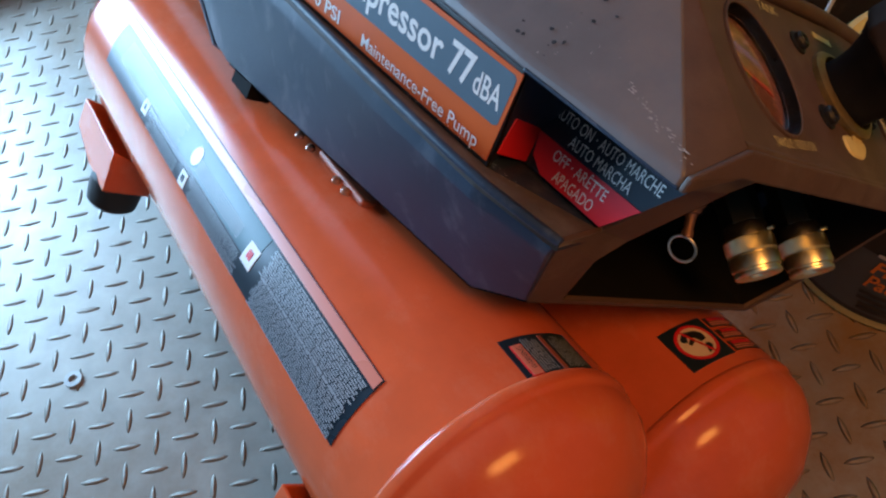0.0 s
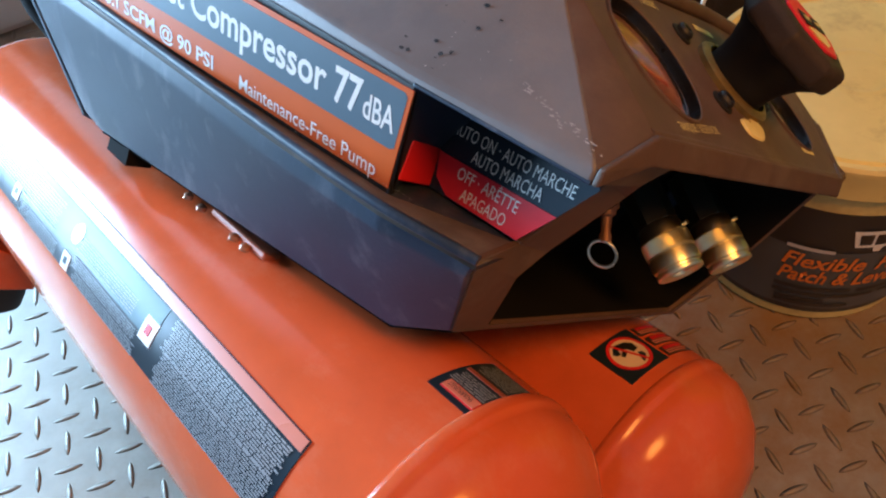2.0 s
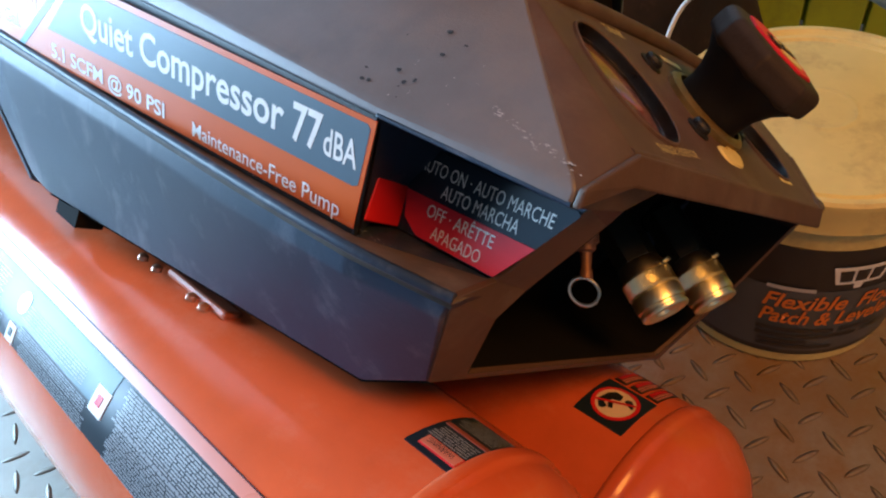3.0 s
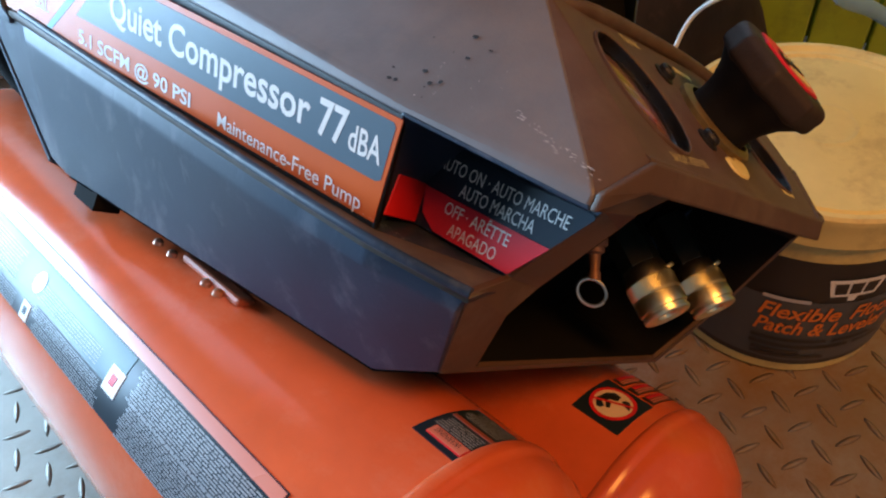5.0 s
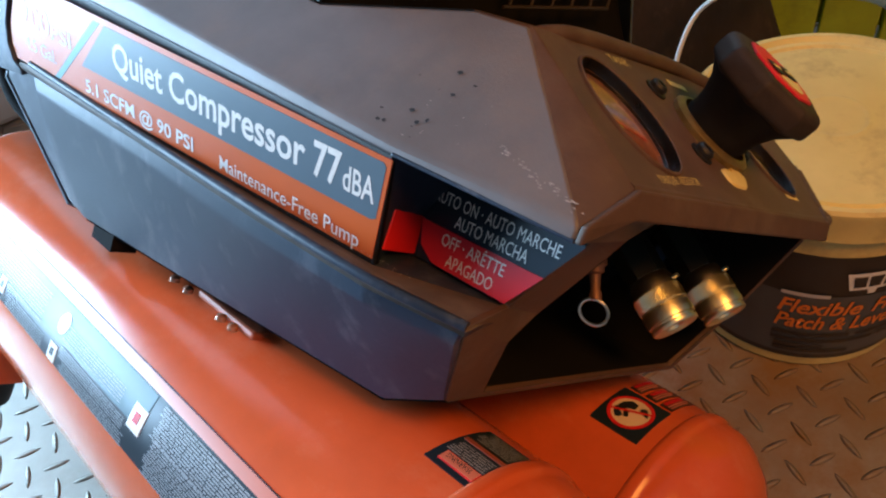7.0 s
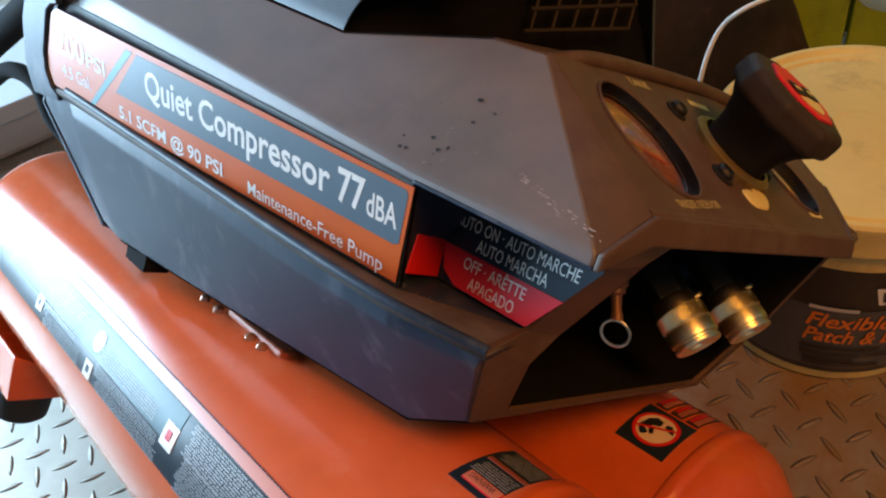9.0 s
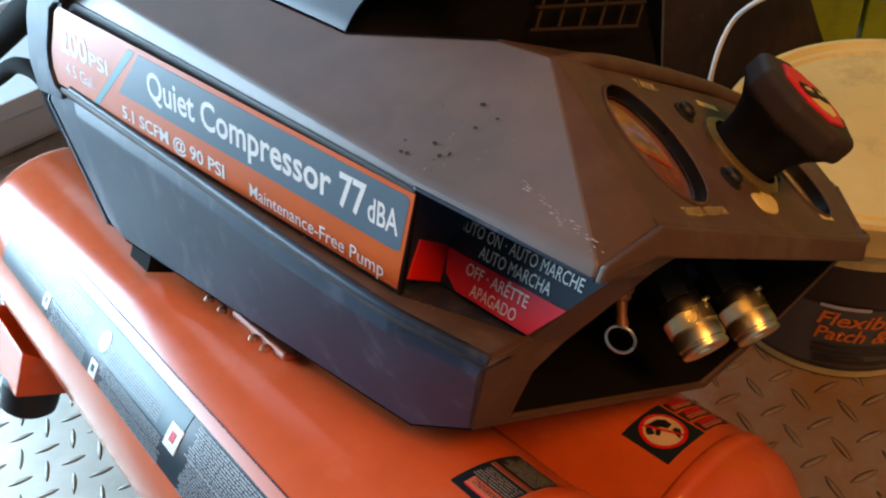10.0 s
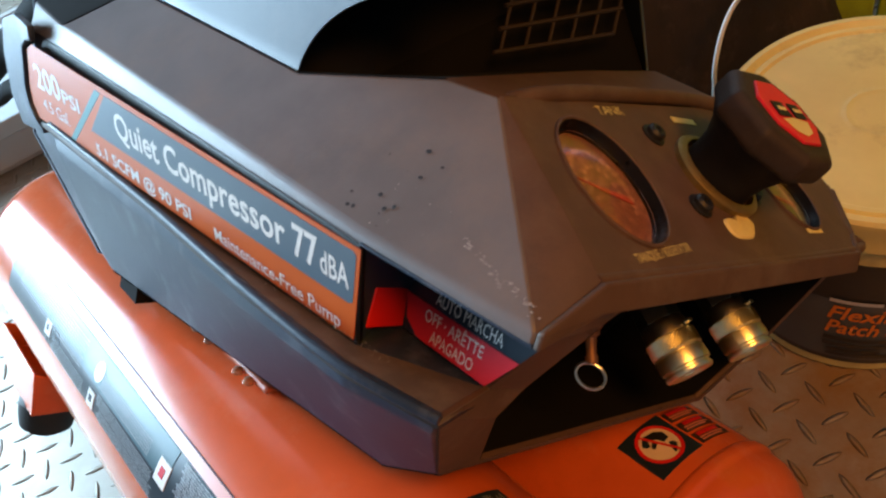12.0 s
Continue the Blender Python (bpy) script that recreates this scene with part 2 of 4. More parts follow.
def sheet(pts, m, z=0.0002, t=0.0003):
    """A thin printed sheet: outline in the plane of m."""
    n = len(pts)
    v = [m @ Vector((x, y, z)) for x, y in pts] + [m @ Vector((x, y, z - t)) for x, y in pts]
    return polys(v, [tuple(range(n)), tuple(range(2 * n - 1, n - 1, -1))] + [(i, (i + 1) % n, n + (i + 1) % n, n + i) for i in range(n)])


def along(p, d, up=(0, 0, 1)):
    """A pose at p whose z runs along d."""
    m = Vector(d).to_track_quat("Z", "Y").to_matrix().to_4x4()
    return Matrix.Translation(p) @ m


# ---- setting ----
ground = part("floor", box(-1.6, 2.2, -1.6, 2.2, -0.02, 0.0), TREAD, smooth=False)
tagged(ground, "bright aluminium tread plate floor, scuffed and dirty", "floor", kind="structure")
# Walls and ceiling are unseen; added to hold and bounce the light.
tagged(part("wall_north", polys([(x, 2.2, z) for x, z in ((-1.6, -0.02), (2.2, -0.02), (2.2, 2.2), (-1.6, 2.2), (-1.0, 0.75), (1.4, 0.75), (1.4, 1.95), (-1.0, 1.95))], [(0, 4, 5, 1), (1, 5, 6, 2), (2, 6, 7, 3), (3, 7, 4, 0)]), WALLM, smooth=False, thick=0.08), "unseen grey wall with a wide high daylight opening", "wall", kind="structure")
for nm, b in (("wall_south", (-1.6, 2.2, -1.7, -1.6, -0.02, 2.2)), ("wall_east", (2.2, 2.3, -1.7, 2.3, -0.02, 2.2))):
    tagged(part(nm, box(*b), WALLM, smooth=False), "plain grey wall, unseen, added to bounce light", "wall", kind="structure")
tagged(part("wall_west", polys([(-1.7, y, z) for y, z in ((-1.7, -0.02), (2.3, -0.02), (2.3, 2.2), (-1.7, 2.2), (0.4, 0.10), (2.1, 0.10), (2.1, 1.9), (0.4, 1.9))], [(0, 1, 5, 4), (1, 2, 6, 5), (2, 3, 7, 6), (3, 0, 4, 7)]), WALLM, smooth=False, thick=0.08), "unseen grey wall with a wide daylight opening", "wall", kind="structure")
tagged(part("ceiling", box(-1.7, 2.3, -1.7, 2.3, 2.2, 2.28), CEILM, smooth=False), "unseen pale ceiling, added to bounce light", "ceiling", kind="structure")

# ---- the air compressor, tipped over on to one tank ----
M = Matrix(((0.43694, 0.70629, 0.55699, 0.08552), (-0.89276, 0.26491, 0.36441, 0.16272), (0.10983, -0.65649, 0.74630, 0.13536), (0, 0, 0, 1)))
comp = empty("air_compressor", M)
tagged(comp, "orange twin-tank air compressor with charcoal plastic shroud, tipped sideways", "air compressor")
TY, TR_, TX0, TX1 = 0.09707, 0.0835, -0.535, 0.0


def tank(y):
    prof = [(0.0, TX0 - 0.052), (0.03, TX0 - 0.049), (0.055, TX0 - 0.04), (0.072, TX0 - 0.025), (0.08, TX0 - 0.01), (0.0818, TX0 - 0.002), (0.0822, TX0), (TR_, TX0 + 0.002), (TR_, TX0 + 0.006), (TR_, TX0 + 0.012),
            (TR_, TX0 + 0.2), (TR_, -0.2), (TR_, TX1 - 0.010), (TR_, TX1 - 0.004), (TR_ + 0.0006, TX1 - 0.0033), (TR_ + 0.0013, TX1 - 0.0025), (TR_ + 0.0016, TX1 - 0.001), (TR_ + 0.0016, TX1 + 0.0025), (TR_ + 0.0010, TX1 + 0.0045), (TR_ - 0.0002, TX1 + 0.0060), (TR_ - 0.0006, TX1 + 0.0085), (0.0815, TX1 + 0.018), (0.076, TX1 + 0.027), (0.065, TX1 + 0.039), (0.045, TX1 + 0.051), (0.02, TX1 + 0.057), (0.0, TX1 + 0.058)]
    bm = lathe(prof, 72, close=False)
    bm.transform(Matrix.Translation((0, y, 0)) @ Matrix(((0, 0, 1, 0), (1, 0, 0, 0), (0, 1, 0, 0), (0, 0, 0, 1))))
    return part("tank", bm, ORANGE, comp, "glossy orange painted steel air tank")


def on_tank(y, x, ang, lift):
    r = TR_ + lift
    return Vector((x, y + r * math.cos(radians(ang)), r * math.sin(radians(ang))))


def wrap(y, x0, x1, a0, a1, lift=0.0006, n=14):
    """A sticker curved round a tank: from x0 to x1 and angle a0 to a1."""
    bm = bmesh.new()
    rows = []
    for k in range(n + 1):
        a = a0 + (a1 - a0) * k / n
        rows.append([bm.verts.new(on_tank(y, x, a, l)) for l in (lift, lift - 0.0005) for x in ((x0, x1) if l == lift else (x1, x0))])
    for p, q in zip(rows, rows[1:]):
        for i in range(4):
            bm.faces.new((p[i], p[(i + 1) % 4], q[(i + 1) % 4], q[i]))
    bm.faces.new(rows[0])
    bm.faces.new(rows[-1])
    return bm


near, far = tank(-TY), tank(TY)
# long warning label on the near tank
lab = part("label", wrap(-TY, -0.465, -0.042, 149, 178.5), TANKLABEL, near, "long dark warning label")
part("stripe", wrap(-TY, -0.465, -0.043, 149.4, 153.6, 0.0009), TANKGREY, lab, "faded orange edge stripe")
part("stripe", wrap(-TY, -0.465, -0.165, 154, 168, 0.0009), TANKLABEL2, lab, "teal warning panel, pale sheen painted in")
rng = random.Random(4)


def bars(x0, x1, a0, a1, step, h, parent, y=-TY, lift=0.0012, material=TANKPRINT):
    """Unreadable print: rows of short bars, in one mesh."""
    bm = bmesh.new()
    a = a0
    while a < a1:
        x = x0 + rng.uniform(0, 0.004)
        stop = x1 - rng.choice((0, 0, 0.01, 0.03)) * (x1 - x0)
        while x < stop:
            w = rng.uniform(0.0025, 0.009)
            q = [on_tank(y, xx, aa, lift) for xx, aa in ((x, a), (min(x + w, stop), a), (min(x + w, stop), a + h), (x, a + h))]
            bm.faces.new([bm.verts.new(c) for c in q])
            x += w + 0.0007
        a += step
    ob = part("fine_print", bm, material, parent, smooth=False)
    ob["kind"] = "stuff"
    return ob


bars(-0.157, -0.046, 154.6, 165.4, 0.98, 0.62, lab)
bars(-0.154, -0.046, 166.0, 177.8, 0.98, 0.62, lab)
bars(-0.268, -0.180, 169.0, 173.0, 0.95, 0.52, lab)
bars(-0.262, -0.176, 174.0, 177.8, 0.95, 0.52, lab)
bars(-0.268, -0.190, 160.5, 166.0, 1.1, 0.45, lab)
bars(-0.355, -0.290, 172.0, 177.8, 1.1, 0.5, lab)
bars(-0.440, -0.300, 157.0, 170.0, 1.3, 0.5, lab)
for x, a, w in ((-0.171, 165.5, 4.6), (-0.2745, 174.5, 3.6), (-0.366, 171.5, 3.6)):
    hw = math.radians(w) * TR_
    ic = part("icon", wrap(-TY, x - hw, x + hw, a - w, a + w, 0.0011, 4), WHITE, lab, "white square warning icon")
    part("mark", wrap(-TY, x - hw * 0.4, x + hw * 0.35, a - w * 0.45, a + w * 0.35, 0.0014, 3), RED if x > -0.2 else NAVY, ic)


def disc_on_tank(y, x, a, r, lift, n=24, hole=0.0):
    bm = bmesh.new()
    ring = [(r * math.cos(2 * math.pi * k / n), r * math.sin(2 * math.pi * k / n)) for k in range(n)]
    put = lambda q: bm.verts.new(on_tank(y, x + q[0], a + math.degrees(q[1] / TR_), lift))
    vs = [put(q) for q in ring]
    if hole:
        vi = [put((q[0] * hole, q[1] * hole)) for q in ring]
        for k in range(n):
            bm.faces.new((vs[k], vs[(k + 1) % n], vi[(k + 1) % n], vi[k]))
    else:
        bm.faces.new(vs)
    return bm


part("icon", disc_on_tank(-TY, -0.2735, 161.6, 0.0065, 0.0013), WHITE, lab, "round white icon")
# small label on the near tank's front end
tag = part("label", wrap(-TY, -0.0285, -0.0015, 80, 111), TANKLABEL, near, "small black rating label")
bars(-0.0262, -0.0035, 97.2, 103.0, 1.15, 0.55, tag, lift=0.001)
bars(-0.0262, -0.0035, 82.0, 91.5, 1.15, 0.55, tag, lift=0.001)
part("heading", wrap(-TY, -0.0266, -0.0030, 93.5, 95.3, 0.0011, 4), mat("faded_warning_red", (0.28, 0.07, 0.04), 0.4), tag, "red warning heading")
box_ = part("heading", wrap(-TY, -0.0235, -0.0030, 104.2, 108.8, 0.0011, 4), REDP, tag, "pale warning box with a red border")
part("field", wrap(-TY, -0.0231, -0.0034, 104.6, 108.4, 0.0015, 4), TANKGREY, box_)
lettering("WARNING", 0.0032, 0.0145, None, NAVY, box_, bend=lambda q: on_tank(-TY, -0.0065 - q.x, 105.2 + math.degrees(q.y / TR_), 0.0019))
# pictogram label on the far tank
tag = part("label", wrap(TY, -0.0465, -0.0125, 104, 129), TANKLABEL, far, "black square pictogram label with a red crossed ring")
part("pictogram", disc_on_tank(TY, -0.0295, 116.5, 0.0135, 0.0009, 32), mat("pictogram_cream", (0.75, 0.58, 0.40), 0.4), tag, "cream disc with a black hand drill sign")
part("ring", disc_on_tank(TY, -0.0295, 116.5, 0.0145, 0.0012, 32, 0.84), REDP, tag, "red ring")
bm = bmesh.new()
bar = [on_tank(TY, -0.0295 + u, 116.5 + math.degrees(v / TR_), 0.0016) for u, v in ((-0.0118, 0.0048), (-0.0112, 0.0064), (0.0118, -0.0048), (0.0112, -0.0064))]
bm.faces.new([bm.verts.new(c) for c in bar])
part("bar", bm, REDP, tag, smooth=False)
bm = bmesh.new()
for shape in (((-0.0098, 0.0025), (-0.0085, -0.0045), (-0.0050, -0.0085), (0.0002, -0.0080), (0.0010, -0.0030), (-0.0030, -0.0012), (-0.0055, 0.0030)), ((-0.0044, 0.0016), (-0.0018, -0.0006), (0.0012, 0.0050), (-0.0010, 0.0062))):
    bm.faces.new([bm.verts.new(on_tank(TY, -0.0295 + u, 116.5 + math.degrees(v / TR_), 0.0011)) for u, v in shape])
part("mark", bm, BLACK, tag, smooth=False)
WARNBLOCK = mat("warning_text_block", (0.045, 0.022, 0.015), 0.4, var=0.4, scale=300)
for k in range(3):
    x0 = -0.0455 + k * 0.0112
    p_ = part("text_block", wrap(TY, x0 + 0.001, x0 + 0.0095, 82, 102.5, 0.0008, 8), WARNBLOCK, far, "dark warning print with a red heading")
    part("heading", wrap(TY, x0 + 0.0016, x0 + 0.0044, 86, 100.5 - k % 2, 0.0011, 8), REDP, p_)
    for j in range(2):
        part("print_bar", wrap(TY, x0 + 0.0053 + 0.0019 * j, x0 + 0.0063 + 0.0019 * j, 84 + 3 * j, 101, 0.0011, 6), TANKGREY, p_)

# feet: bracket and rubber cup on the tank
def foot(x, y, side):
    yo, yi = y + side * 0.068, y + side * 0.030
    pts = [(x - 0.072, yo, -0.062), (x + 0.022, yo, -0.062), (x + 0.022, yo, -0.098), (x - 0.025, yo, -0.098), (x - 0.074, yo, -0.088), (x - 0.072, yi, -0.070), (x + 0.022, yi, -0.076), (x + 0.022, yi, -0.098), (x - 0.025, yi, -0.098), (x - 0.074, yi, -0.088)]
    b = part("foot_bracket", polys(pts, [(0, 1, 2, 3, 4), (2, 7, 8, 3), (3, 8, 9, 4), (0, 4, 9, 5), (1, 6, 7, 2)]), ORANGE, comp, "folded orange steel foot bracket", smooth=False, thick=0.003, bevel=0.001)
    part("rubber_foot", lathe([(0.0, -0.026), (0.016, -0.026), (0.021, -0.022), (0.0225, -0.010), (0.0225, 0.0), (0.02, 0.003), (0, 0.003)], 28, Matrix.Translation((x, y + side * 0.05, -0.1)), close=False), RUBBER, b, "black rubber foot")
    for dx in (-0.008, 0.008):
        part("bolt", lathe([(0, 0.007), (0.004, 0.007), (0.004, 0), (0.006, 0)], 6, Matrix.Translation((x + dx, yo + side * 0.001, -0.086)) @ pose(0, 0, 0, 90 * -side * -1, 0, 0), close=False), STEEL, b, "zinc bolt", smooth=False)


for xx in (-0.452, 0.0):
    foot(xx, -TY, -1)

SADDLE = mat("dull_orange_paint", (0.58, 0.14, 0.065), 0.5, var=0.3, scale=90, dirt=(0.12, 0.07, 0.05), dirt_scale=60)
GRILLE = mat("dusty_grille", (0.022, 0.014, 0.010), 0.7, var=0.3, scale=80)
NEEDLE = mat("dull_red_needle", (0.36, 0.045, 0.03), 0.6, var=0.2, scale=200)
AGED = mat("aged_brass", (0.30, 0.215, 0.085), 0.45, 0.8, var=0.3, scale=120)
GRIP = mat("matt_black_grip", (0.007, 0.006, 0.006), 0.62, var=0.3, spec=0.22, bump=0.2, bscale=500, dirt=(0.03, 0.02, 0.012), dirt_scale=40)
# Knob head: dust and the lamp's warm light both put into this brown.
WARM_LIT_GRIP = mat("dusty_warm_lit_grip", (0.030, 0.019, 0.013), 0.6, var=0.35, scale=50, spec=0.3, bump=0.2, bscale=600, dirt=(0.06, 0.04, 0.028), dirt_scale=40)
# saddle with nuts between near tank and shroud
SPLASHED = mat("paint_splashed_steel", (0.62, 0.30, 0.20), 0.16, 0.3, var=0.3, scale=200, coat=0.5)
sad = part("saddle", box(-0.206, -0.148, -0.1395, -0.128, 0.0745, 0.0790), SADDLE, comp, "orange saddle plate under the shroud", bevel=0.002, smooth=False)
for x in (-0.229, -0.213, -0.176, -0.164):
    part("nut", lathe([(0, 0.0035), (0.0022, 0.0028), (0.0034, 0.001), (0.0036, -0.003)], 12, Matrix.Translation((x, -0.1410, 0.0755)) @ Matrix.Diagonal((0.85, 0.85, 0.6, 1)), close=False), SPLASHED, sad, "paint-splashed nut")


# ---- plastic shroud ----
CY = -0.030
mir = lambda p: (p[0], 2 * CY - p[1], p[2])
N = dict(
    T0=(-0.362, -0.168, 0.260), T1=(-0.285, -0.1785, 0.2568), T2=(-0.1365, -0.1622, 0.2465), Tb=(-0.0687, -0.1378, 0.2623), T3=(-0.0420, -0.1335, 0.2620),
    r0=(-0.3640, -0.2070, 0.2330), r1=(-0.310, -0.2067, 0.2280), r2=(-0.0504, -0.1785, 0.2059), r3=(0.0317, -0.1687, 0.2042),
    t0=(-0.3830, -0.1985, 0.2030), t1=(-0.347, -0.2105, 0.2165), t2=(-0.047, -0.1795, 0.2008), t3=(0.0310, -0.1680, 0.1975),
    i0=(-0.3880, -0.1925, 0.1660), i1=(-0.366, -0.2000, 0.1632), iM=(-0.217, -0.1828, 0.1592), iN=(-0.1095, -0.1703, 0.1562), i2=(-0.055, -0.1640, 0.1550), i3=(-0.0045, -0.1385, 0.1590),
    l0=(-0.3840, -0.1950, 0.1480), l1=(-0.339, -0.1990, 0.1645), lM=(-0.217, -0.1872, 0.1583), lN=(-0.1090, -0.1855, 0.1568), l2=(-0.0410, -0.1812, 0.1558), l3=(0.0013, -0.1671, 0.1545),
    m0=(-0.3270, -0.1660, 0.0862),
    b0=(-0.318, -0.150, 0.083), b1=(-0.292, -0.170, 0.0865), bM=(-0.19, -0.1550, 0.0885), b2=(-0.054, -0.1345, 0.0915), b3=(-0.0205, -0.1350, 0.1090),
    c0=(-0.0405, -0.1335, 0.26225), c1=(0.0300, -0.1415, 0.21854),
    k0=(-0.044, -0.1400, 0.2000), k1=(0.0215, -0.1400, 0.1970), j0=(-0.070, -0.1400, 0.1590), j1=(-0.0050, -0.1385, 0.1590),
)
for up_, dn, key, f in (("l1", "b1", "p1", 0.17), ("lM", "bM", "pM", 0.17), ("lN", "bM", "pN", 0.17), ("l2", "b2", "p2", 0.17), ("l3", "b3", "p3", 0.2)):
    N[key] = tuple(Vector(N[up_]).lerp(Vector(N[dn]), f) + Vector((0.0, -0.0026, -0.0005)))
shroud = empty("shroud", parent=comp)
tagged(shroud, "charcoal moulded plastic shroud, dusty and scuffed")


FRONT = {"p3", "r3", "t3", "l3", "i3", "k1", "j1", "b3", "c0", "c1"}


def shell(name, names, label="", both=True, thick=0.004, bevel=0.0012, material=None, sharp=8):
    every = names
    for side in ((0, 1) if both else (0,)):
        names = [f for f in every if not (side and FRONT & set(f))]
        if not names:
            continue
        keys = list(dict.fromkeys(k for f in names for k in f))
        vs = [(mir(N[k]) if side else N[k]) for k in keys]
        fs = [tuple(keys.index(k) for k in (f[::-1] if side else f)) for f in names]
        part(name, polys(vs, fs), material or PLASTIC, shroud, label, smooth=True, thick=thick, bevel=bevel, sharp=sharp)


shell("upper_side", [("T1", "r1", "r2", "T2"), ("T2", "r2", "r3", "T3", "Tb"), ("r1", "t1", "t2", "r2"), ("r2", "t2", "t3", "r3"), ("r0", "t0", "t1", "r1") ], "sloping upper side with a rounded rim", sharp=25, bevel=0.0022, material=FILM_AND_LIGHT)
# The facet's brown carries painted warm light besides its dust.
shell("corner_facet", [("T3", "r3", "c1", "c0")], "dusty corner facet beside the panel, warm light painted brown", both=False, material=DUST_AND_WARMTH, bevel=0.0)
shell("rear_notch", [("T0", "r0", "r1", "T1")], "gap behind the sloping side, shade painted black", material=PIT)
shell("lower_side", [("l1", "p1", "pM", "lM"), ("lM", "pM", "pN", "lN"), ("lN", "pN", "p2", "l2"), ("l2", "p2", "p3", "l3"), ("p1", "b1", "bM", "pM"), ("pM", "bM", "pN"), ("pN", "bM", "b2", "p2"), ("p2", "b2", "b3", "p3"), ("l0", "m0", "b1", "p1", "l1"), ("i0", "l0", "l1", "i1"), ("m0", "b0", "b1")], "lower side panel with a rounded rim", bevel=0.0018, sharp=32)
shell("ledge", [("i1", "l1", "lM", "iM"), ("iM", "lM", "lN", "iN"), ("iN", "lN", "l2", "i2"), ("i2", "l2", "l3", "i3")], "dusty ledge below the label", material=DUSTGREY, bevel=0.0)
part("rounded_rim", tube([N[k] for k in ("l1", "lM", "lN", "l2", "l3")], 0.0021, 12), PLASTIC, shroud, "polished rounded rim below the ledge")
shell("side_end", [("t0", "i0", "i1", "t1")], "rear end of the side")
shell("switch_recess", [("k0", "j0", "j1", "k1"), ("t2", "k0", "k1", "t3"), ("i2", "i3", "j0"), ("t2", "i2", "j0", "k0")], "recess in the side", thick=0.002, bevel=0.0006)
shell("label_backing", [("t1", "i1", "iM", "iN", "i2", "t2")], "black recessed label field", thick=0.003, bevel=0.0, material=BLACK)

# Solid black block; its colour plays the shade of a small gap.
part("notch", box(-0.288, -0.262, -0.166, -0.150, 0.0775, 0.0895), PIT, shroud, "black block painted as the shade of a notch", smooth=False)

# front panel with its lip, and the frame of the opening below it
PS = -0.62
pz = lambda x: 0.23714 + PS * x
X0, X1, YA, YB = -0.0365, 0.0300, -0.1415, 0.0815
panel_m = frame_m((0, 0, pz(0)), (0, 1, 0), (-1, 0, -PS))


def holed(outer, holes, m, t):
    """A plate with round holes, by filling between outlines."""
    bm = bmesh.new()
    edges = []
    for loop in [outer] + holes:
        vs = [bm.verts.new(m @ Vector((x, y, 0))) for x, y in loop]
        edges += [bm.edges.new((vs[i], vs[(i + 1) % len(vs)])) for i in range(len(vs))]
    bmesh.ops.triangle_fill(bm, edges=edges, use_beauty=True)
    n = (m.to_3x3() @ Vector((0, 0, 1)))
    for f in bm.faces:
        f.normal_update()
        if f.normal.dot(n) < 0:
            f.normal_flip()
    return bm


SL = math.hypot(1, PS)
pu = lambda x: -x * SL  # plate height for a local x
circle = lambda cx, cy, rx, ry, n=40: [(cx + rx * math.cos(2 * math.pi * k / n), cy + ry * math.sin(2 * math.pi * k / n)) for k in range(n)]
G1, G2 = (-0.0985, pu(-0.0075)), (0.0455, pu(-0.0065))
outer = [(YA, pu(X1)), (YB - 0.008, pu(X1 - 0.004)), (YB + 0.004, pu(0.015)), (0.105, pu(-0.010)), (0.105, pu(X0 - 0.012)), (0.02, pu(-0.052)), (-0.06, pu(-0.046)), (-0.1335, pu(-0.0405))]
part("front_panel", holed(outer, [circle(*G1, 0.0230, 0.0309), circle(*G2, 0.0200, 0.0250)], panel_m, 0.003), DUST_AND_WARMTH, shroud, "sloping control panel", smooth=False, thick=0.004, bevel=0.0)


def strip(name, pts, depth, parent, material=PLASTIC, label="", bevel=0.001):
    """A folded strip through pts, with the given offset to its other edge."""
    n = len(pts)
    v = list(pts) + [tuple(Vector(p) + Vector(depth)) for p in pts]
    return part(name, polys(v, [(i, i + 1, n + i + 1, n + i) for i in range(n - 1)]), material, parent, label, smooth=True, thick=0.004, bevel=bevel)


lip = [N["r3"], (X1, YA, pz(X1)), (X1 - 0.004, YB - 0.008, pz(X1 - 0.004)), (0.015, YB + 0.004, pz(0.015)), (-0.010, 0.105, pz(-0.01))]
low = [N["t3"]] + [tuple(Vector(p) + Vector((0.002, 0, -0.0105))) for p in lip[1:]]
nl = len(lip)
part("lip", polys(lip + low, [(i, i + 1, nl + i + 1, nl + i) for i in range(nl - 1)]), DUST_AND_WARMTH, shroud, "rounded front lip of the panel", thick=0.003, bevel=0.001, smooth=False)
part("panel_ridge", tube([(-0.0465, -0.1240, 0.2590), (-0.0455, -0.105, 0.2645), (-0.0495, -0.06, 0.2685), (-0.0555, 0.02, 0.2720), (-0.052, 0.105, 0.2690)], 0.0042, 10), DUST_AND_WARMTH, shroud, "rounded ridge along the panel's top")

part("rounded_edge", tube([tuple(Vector(p) + Vector((-0.0022, 0, -0.0012))) for p in lip[1:]], 0.0028, 10), DUST_AND_WARMTH, shroud, "worn rounded edge of the lip")

# frame of the opening
fo = [N["t3"], N["k1"], N["i3"], N["l3"], N["b3"], (-0.0205, 0.070, 0.1085), (-0.010, 0.100, 0.150), (0.018, 0.085, 0.2105), (X1 - 0.002, YB - 0.008, pz(X1) - 0.008), (X1 + 0.002, YA, pz(X1) - 0.0105)]
